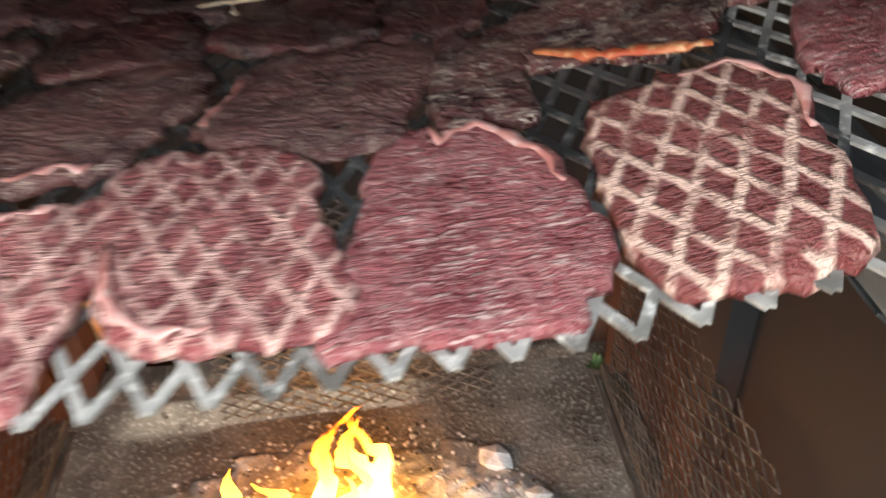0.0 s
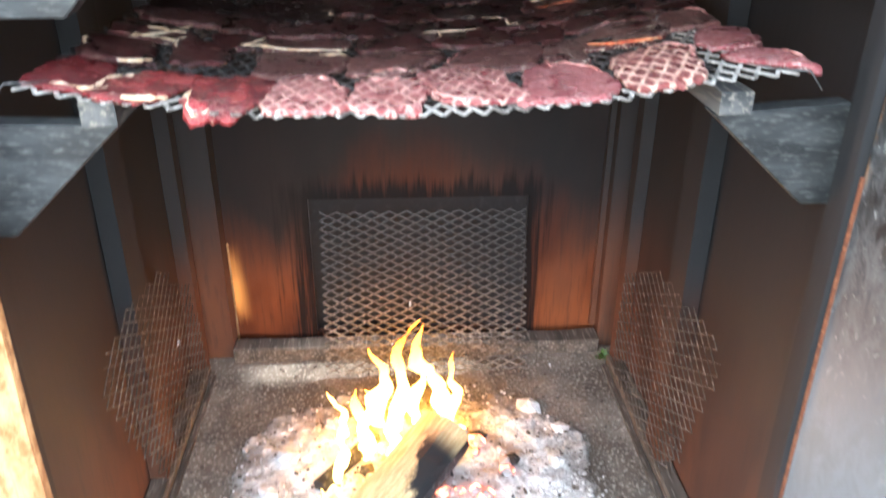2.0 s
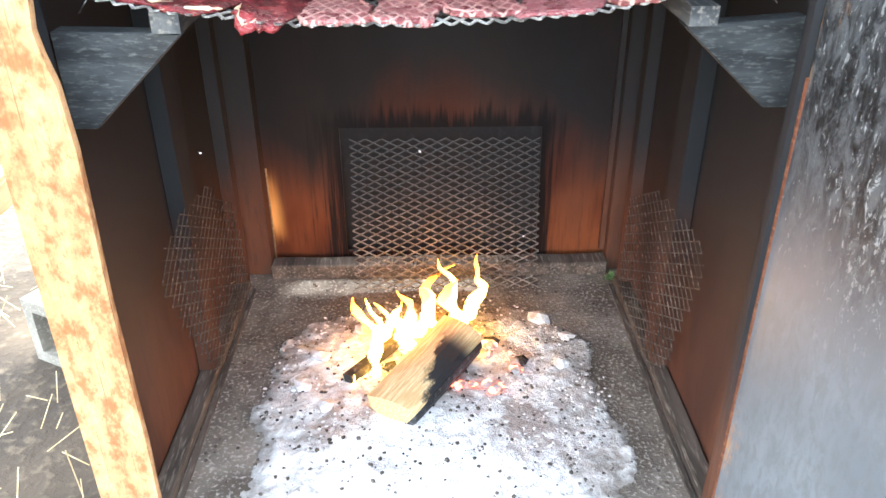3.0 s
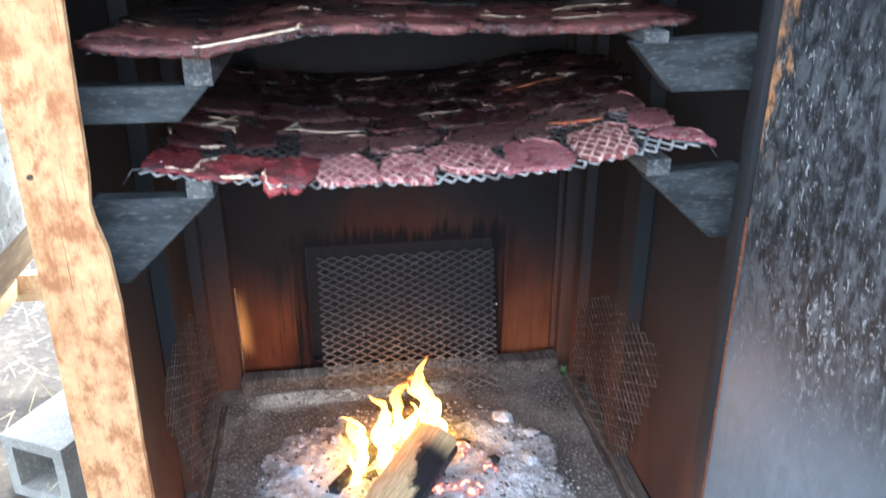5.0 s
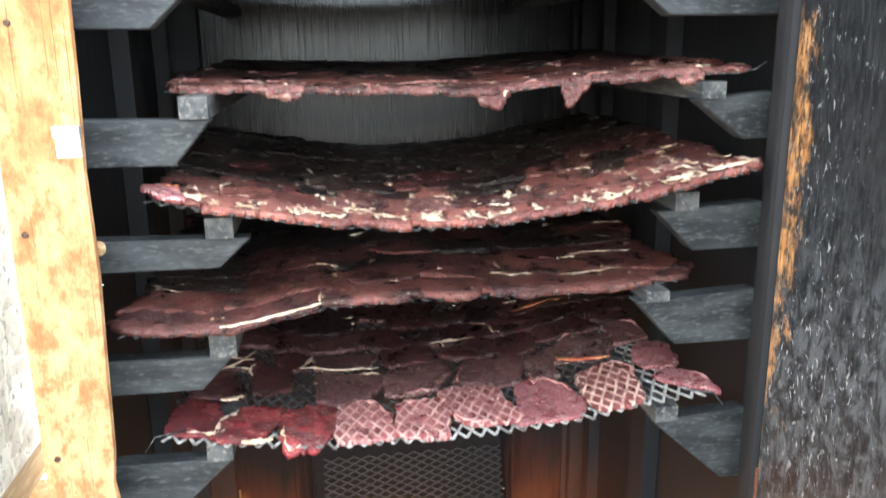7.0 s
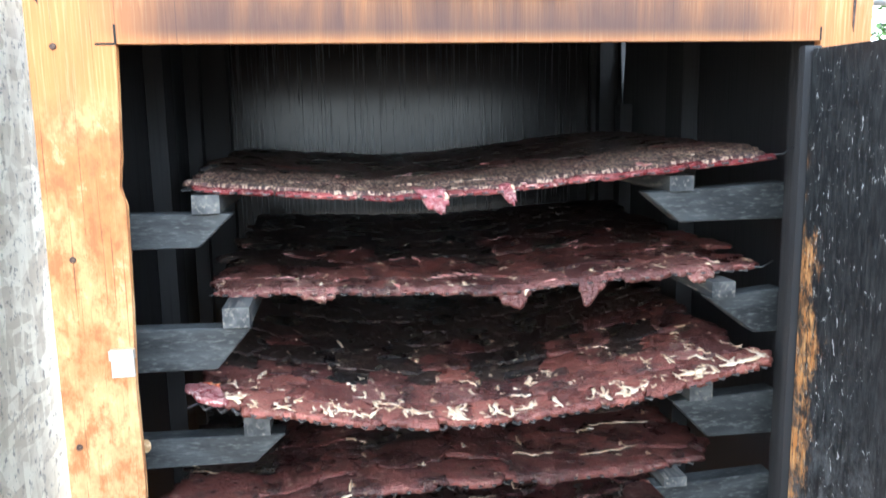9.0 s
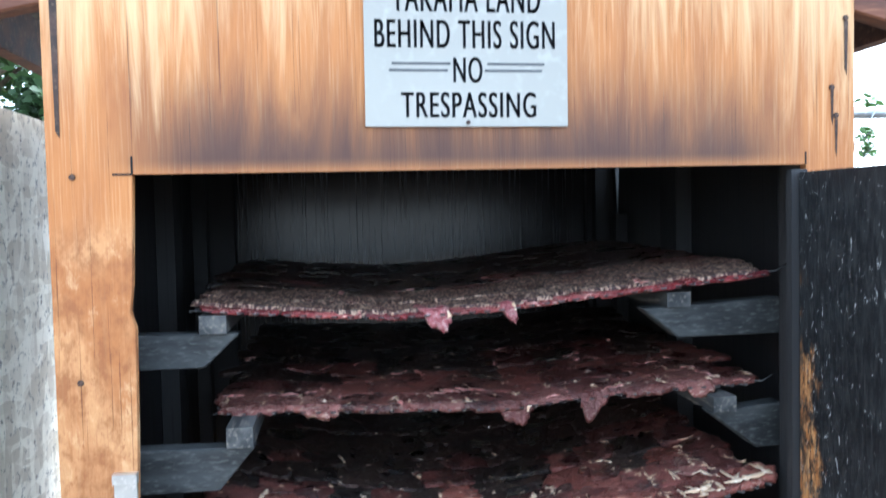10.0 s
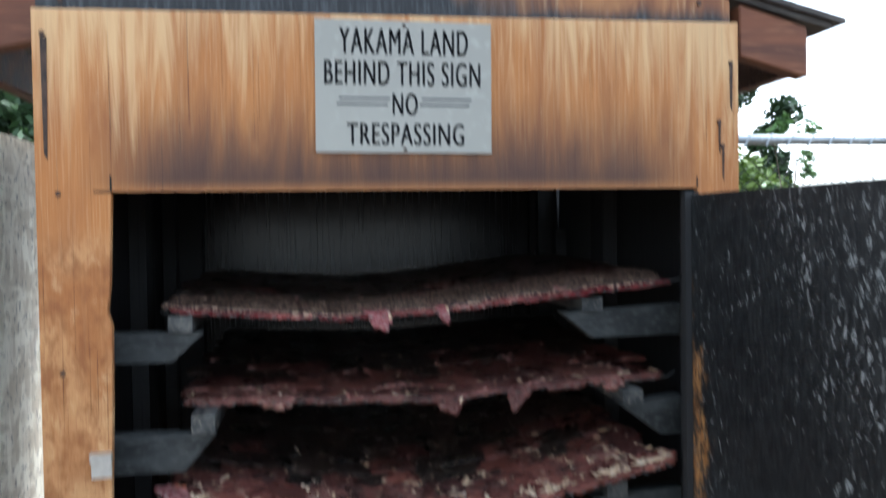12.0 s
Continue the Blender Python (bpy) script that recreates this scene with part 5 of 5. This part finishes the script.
def lettering(text, x0, x1, z0, height):
    cu = bpy.data.curves.new("lettering", "FONT")
    cu.body, cu.extrude, cu.space_character = text, 0.0004, 1.14
    tmp = bpy.data.objects.new("lettering", cu)
    me = bpy.data.meshes.new_from_object(tmp)
    bpy.data.objects.remove(tmp)
    co = np.array([v.co[:] for v in me.vertices])
    lo, hi = co.min(0), co.max(0)
    for v in me.vertices:
        x, zz, d = v.co
        v.co = (x0 + (x - lo[0]) / (hi[0] - lo[0]) * (x1 - x0), -0.0022 - d * 0.5, z0 + (zz - lo[1]) / (hi[1] - lo[1]) * height)
    bm = bmesh.new()
    for dx in (-0.0009, 0.0, 0.0009):
        for v in me.vertices:
            v.co.x += dx
        bm.from_mesh(me)
        for v in me.vertices:
            v.co.x -= dx
    return part("lettering", bm, INK, plate)


lettering("YAKAMA LAND", -0.112, 0.112, 0.056, 0.044)
lettering("BEHIND THIS SIGN", -0.138, 0.134, 0.002, 0.042)
lettering("NO", -0.021, 0.022, -0.049, 0.038)
lettering("TRESPASSING", -0.100, 0.104, -0.101, 0.038)
for s in (-1, 1):
    for z, d in ((-0.0225, 0.0), (-0.0325, 0.004)):
        part("rule_line", box(0.030 - d if s > 0 else -0.114 - d, -0.0027, z, 0.118 - d if s > 0 else -0.026 - d, -0.0020, z + 0.0034), INK, plate)
for z in (0.106, -0.108):
    bm = bmesh.new()
    tube(bm, [(0, 0.0, z), (0, -0.0045, z)], [0.004, 0.003], 10)
    part("screw", bm, RUST_SCREW, plate)

# screws and rust runs in the plywood face, strike plate
for x, z in ((-0.603, 2.255), (-0.585, 1.995), (0.578, 2.12), (0.585, 2.075), (0.602, 2.23), (-0.585, 1.70), (-0.60, 1.42), (-0.60, 1.08), (-0.025, 2.52), (-0.025, 2.45), (-0.58, 2.315), (0.55, 2.345)):
    bm = bmesh.new()
    y0 = 0.02 if z > 2.31 else 0.0
    tube(bm, [(0, 0.001, 0), (0, -0.003, 0)], [0.005, 0.0042], 10)
    ob = part("screw", bm, RUST_SCREW)
    ob.location = (x, y0, z)
    tagged(ob, "rusty screw head in the plywood", "screw", "plywood screws")
for x, z0, z1, w in ((-0.601, 2.06, 2.25, 0.010), (0.579, 2.07, 2.117, 0.005), (0.586, 2.02, 2.07, 0.005), (0.603, 2.15, 2.226, 0.007)):
    bm = sheet([(x - w / 2, z1), (x - w * 0.35, z0), (x + w * 0.2, z0 - 0.01), (x + w / 2, z1)], -0.0012, -0.0004)
    structure(part("trim_rust_run", bm, RUST_SCREW), "dark rust run below a screw", "stain")
for b in ((-0.530, 1.9965, -0.503, 1.9995), (-0.5045, 1.998, -0.5015, 2.024), (0.532, 1.998, 0.5345, 2.018)):
    structure(part("trim_saw_cut", box(b[0], -0.0008, b[1], b[2], 0.0004, b[3]), BLACK), "dark saw overcut at the opening's corner", "saw cut")
strike = base("strike_plate", -0.528, -0.002, 1.545)
tagged(strike, "small bright zinc strike plate at the opening's edge", "latch")
part("plate", box(-0.016, -0.003, -0.020, 0.016, 0.002, 0.012), ZINC, strike, "", False, 0.0015)
part("lip", box(-0.016, -0.012, 0.008, 0.018, 0.0, 0.022), ZINC, strike, "", False, 0.0015)

# ---- beside the smokehouse ----
stand = base("strand_board_stand")
tagged(stand, "weathered strand-board panel on a pine lumber frame", "panel")
part("panel", box(-0.945, -0.9, 0.71, -0.933, 1.30, 2.185), OSB, stand)
part("rail", box(-0.985, -0.9, 0.615, -0.940, 1.30, 0.705), LUMBER, stand, "", False, 0.003)
part("rail", box(-1.20, -0.9, 0.33, -1.16, 1.25, 0.42), LUMBER, stand, "", False, 0.003)
for y in (1.14, -0.55):
    part("leg", box(-1.03, y, 0.0, -0.986, y + 0.075, 0.70), LUMBER, stand, "", False, 0.003)
    part("cross_piece", box(-1.21, y + 0.08, 0.30, -0.99, y + 0.118, 0.39), LUMBER, stand, "", False, 0.003)

block = base("concrete_block", -0.93, 0.70, 0.0, 0, 0, -28)
tagged(block, "hollow grey concrete block lying on the dirt", "concrete block")
bm = bmesh.new()
for b in ((-0.10, -0.09, 0.0, -0.068, 0.20, 0.19), (0.068, -0.09, 0.0, 0.10, 0.20, 0.19), (-0.068, -0.09, 0.0, 0.068, 0.20, 0.032), (-0.068, -0.09, 0.158, 0.068, 0.20, 0.19), (-0.068, 0.165, 0.032, 0.068, 0.20, 0.158)):
    slab(bm, *b)
bmesh.ops.remove_doubles(bm, verts=bm.verts, dist=1e-5)
part("block_body", bm, CONCRETE, block)

bm = bmesh.new()
for k in range(420):
    x, y = rnd.uniform(-2.2, -0.66), rnd.uniform(-0.3, 2.2)
    a, l = rnd.uniform(0, math.pi), rnd.uniform(0.02, 0.10)
    z = 0.004 + rnd.random() * 0.02
    tip = rnd.uniform(0.0, 0.04) if rnd.random() < 0.8 else rnd.uniform(0.05, 0.12)
    beam(bm, (x, y, z), (x + l * math.cos(a), y + l * math.sin(a), z + tip), 0.0022, 0.0016)
tagged(part("straw", bm, STRAW), "loose dry straw and grass stalks on the dirt", "straw", "", "stuff")

# ---- yard behind: chain-link fence, trees, pole ----
fence = base("chain_link_fence")
tagged(fence, "galvanised chain-link fence with a round top rail", "fence")
bm = bmesh.new()
tube(bm, [(0.72, 1.02, 2.205), (2.2, 1.02, 2.207), (6.5, 1.02, 2.205)], 0.017, 12)
part("top_rail", bm, PIPE, fence, "", True)
me = screen(flat_place((0.72, 1.0, 0.05), (1, 0, 0), (0, 0, 1)), 0.0, 2.6, 0.9, 2.13, 0.055, 0.055, 0.0016, 0.0016)
meshed("wire_mesh", me, IRON, fence)
for k in range(18):
    bm = bmesh.new()
    x = 0.78 + k * 0.075
    beam(bm, (x - 0.012, 1.0, 2.185), (x + 0.012, 1.0, 2.224), 0.006, 0.004)
    part("wire_tie", bm, PIPE, fence)
for x in (2.9, 5.6):
    bm = bmesh.new()
    tube(bm, [(x, 1.04, 0), (x, 1.04, 2.2)], 0.025, 10)
    part("post", bm, PIPE, fence, "", True)
gate = base("yard_fence", 0, 0, 0)
tagged(gate, "dark iron pipe fence standing behind the yard", "fence")
for z in (1.72, 2.02, 2.14):
    bm = bmesh.new()
    tube(bm, [(3.45, 4.2, z), (12, 4.2, z + 0.05)], 0.03, 8)
    part("pipe_rail", bm, IRON, gate, "", True)
for x in (3.47, 6.5, 9.5):
    bm = bmesh.new()
    tube(bm, [(x, 4.2, 0), (x, 4.2, 2.14)], 0.035, 8)
    part("pipe_post", bm, IRON, gate, "", True)


def tree(name, x, y, height, trunk, crown, clumps, leaves, size, mat, label, seed, low=0.3):
    rs = random.Random(seed)
    thing = base(name, x, y, 0)
    tagged(thing, label, "tree" if trunk > 0.05 else "bush")
    bm = bmesh.new()
    tube(bm, [(0, 0, 0), (0.05, 0, height * 0.3), (0, 0.05, height * 0.6), (0.05, 0, height * 0.9)], [trunk, trunk * 0.8, trunk * 0.5, trunk * 0.15], 8)
    heads = []
    for k in range(clumps):
        a, t = rs.uniform(0, math.tau), rs.uniform(low, 1.0)
        w = crown * (0.35 + 0.75 * math.sin(math.pi * min(1, (t - low) / (1 - low) * 0.85 + 0.12)))
        p = Vector((math.cos(a) * w * rs.uniform(0.4, 1.0), math.sin(a) * w * rs.uniform(0.4, 1.0), height * t))
        heads.append(p)
        if k % 3 == 0:
            tube(bm, [(0, 0, p.z * 0.7), tuple(p * 0.55 + Vector((0, 0, p.z * 0.32))), tuple(p)], [trunk * 0.3, trunk * 0.18, trunk * 0.06], 5)
    part("trunk", bm, POLE_WOOD, thing)
    verts, faces = [], []
    for p in heads:
        rad = crown * rs.uniform(0.16, 0.30)
        for _ in range(leaves):
            d = Vector((rs.gauss(0, 1), rs.gauss(0, 1), rs.gauss(0, 0.8))).normalized() * rad * rs.random() ** 0.4
            o = p + d
            u = Vector((rs.gauss(0, 1), rs.gauss(0, 1), rs.gauss(0, 0.6))).normalized()
            w = u.cross(Vector((rs.gauss(0, 1), rs.gauss(0, 1), rs.gauss(0, 1)))).normalized()
            s = size * rs.uniform(0.6, 1.3)
            k = len(verts)
            verts += [tuple(o - u * s), tuple(o + w * s * 0.45), tuple(o + u * s), tuple(o - w * s * 0.45)]
            faces.append((k, k + 1, k + 2, k + 3))
    me = bpy.data.meshes.new("crown")
    me.from_pydata(verts, [], faces)
    me.update()
    meshed("crown", me, mat, thing)
    return thing


tree("tree", -4.5, 8.0, 6.6, 0.16, 2.5, 130, 260, 0.075, LEAF[1], "leafy green broadleaf tree behind the yard", 1)
tree("tree", -3.3, 7.0, 3.2, 0.10, 1.3, 50, 240, 0.07, LEAF[0], "dark green broadleaf tree behind the yard", 2, 0.1)
tree("tree", 5.85, 9.5, 4.7, 0.12, 0.95, 60, 260, 0.075, LEAF[0], "dark green tree behind the fence", 3, 0.2)
tree("shrub", 2.95, 3.4, 2.62, 0.02, 0.24, 30, 44, 0.032, LEAF[1], "sparse green shrub by the fence", 4, 0.3)
tree("shrub", 3.75, 5.6, 2.5, 0.03, 0.72, 40, 150, 0.05, LEAF[2], "sunny yellow-green shrub behind the fence", 5, 0.3)
pole = base("utility_pole", -5.5, 26, 0)
tagged(pole, "weathered wooden utility pole far behind the trees", "pole")
bm = bmesh.new()
tube(bm, [(0, 0, 0), (0, 0, 11.9)], [0.2, 0.16], 10)
part("shaft", bm, POLE_WOOD, pole)
bm = bmesh.new()
beam(bm, (-1.2, 0, 10.9), (0.1, 0, 11.0), 0.06, 0.05)
part("cross_arm", bm, POLE_WOOD, pole)


house = base("house", 48.8, 62.0, 0, 0, 0, -35)
tagged(house, "pale house with a tan gable roof far beyond the fence", "house")
part("wall", box(-2.2, -1.5, -0.5, 2.2, 1.5, 2.2), OSB, house)
bm = sheet([(-2.6, 2.1), (0.0, 3.5), (2.6, 2.1), (2.6, 2.3), (0.0, 3.7), (-2.6, 2.3)], -1.8, 1.8)
part("roof", bm, POLE_WOOD, house)
part("gable", sheet([(-2.2, 2.2), (2.2, 2.2), (0.0, 3.4)], -1.49, 1.49), OSB, house)
for x in (-1.2, 1.2):
    part("window", box(x - 0.4, -1.56, 0.7, x + 0.4, -1.5, 1.7), IRON, house)


# ---- what moves: flames flicker, ash flakes drift ----
def motions():
    for ob, x, y, k in flames:
        rs = random.Random(70 + k)
        rows = []
        for i in range(61):
            t = 0.2 * i
            z = 0.055 + rs.uniform(-0.085, 0.03)
            rows.append((t, pose(x - 0.025 + rs.uniform(-0.022, 0.022), y + rs.uniform(-0.015, 0.015), z, rs.uniform(-10, 10), rs.uniform(-14, 14), rs.uniform(-40, 40))))
        walk(ob, rows)
    for k, ob in enumerate(flakes):
        rs = random.Random(90 + k)
        x, y, z = rs.uniform(-0.3, 0.3), rs.uniform(0.0, 0.6), rs.uniform(0.1, 0.6)
        dx, dz = rs.uniform(-0.06, 0.06), rs.uniform(0.05, 0.13)
        if k == 0:
            # shoots up from the fire and ends under the lowest rack
            walk(ob, [(0.0, pose(-0.05, 0.40, 0.055)), (0.82, pose(-0.05, 0.40, 0.055, 20)), (0.9, pose(-0.006, 0.32, 0.719, 30, 10, 20)), (1.0, pose(0.097, 0.30, 0.809, 50, 20, 40)), (1.1, pose(0.11, 0.40, 1.016, 60, 20, 60)), (12.0, pose(0.11, 0.40, 1.016, 60, 20, 60))])
            continue
        walk(ob, [(0.5 * i, pose(x + dx * 0.5 * i + 0.02 * math.sin(i * 1.3 + k), y - 0.25 * z * 0.02 * i, z + dz * 0.5 * i, 40 * math.sin(i + k), 30 * math.cos(i * 0.8), (i * 35) % 80)) for i in range(25)])


motions()
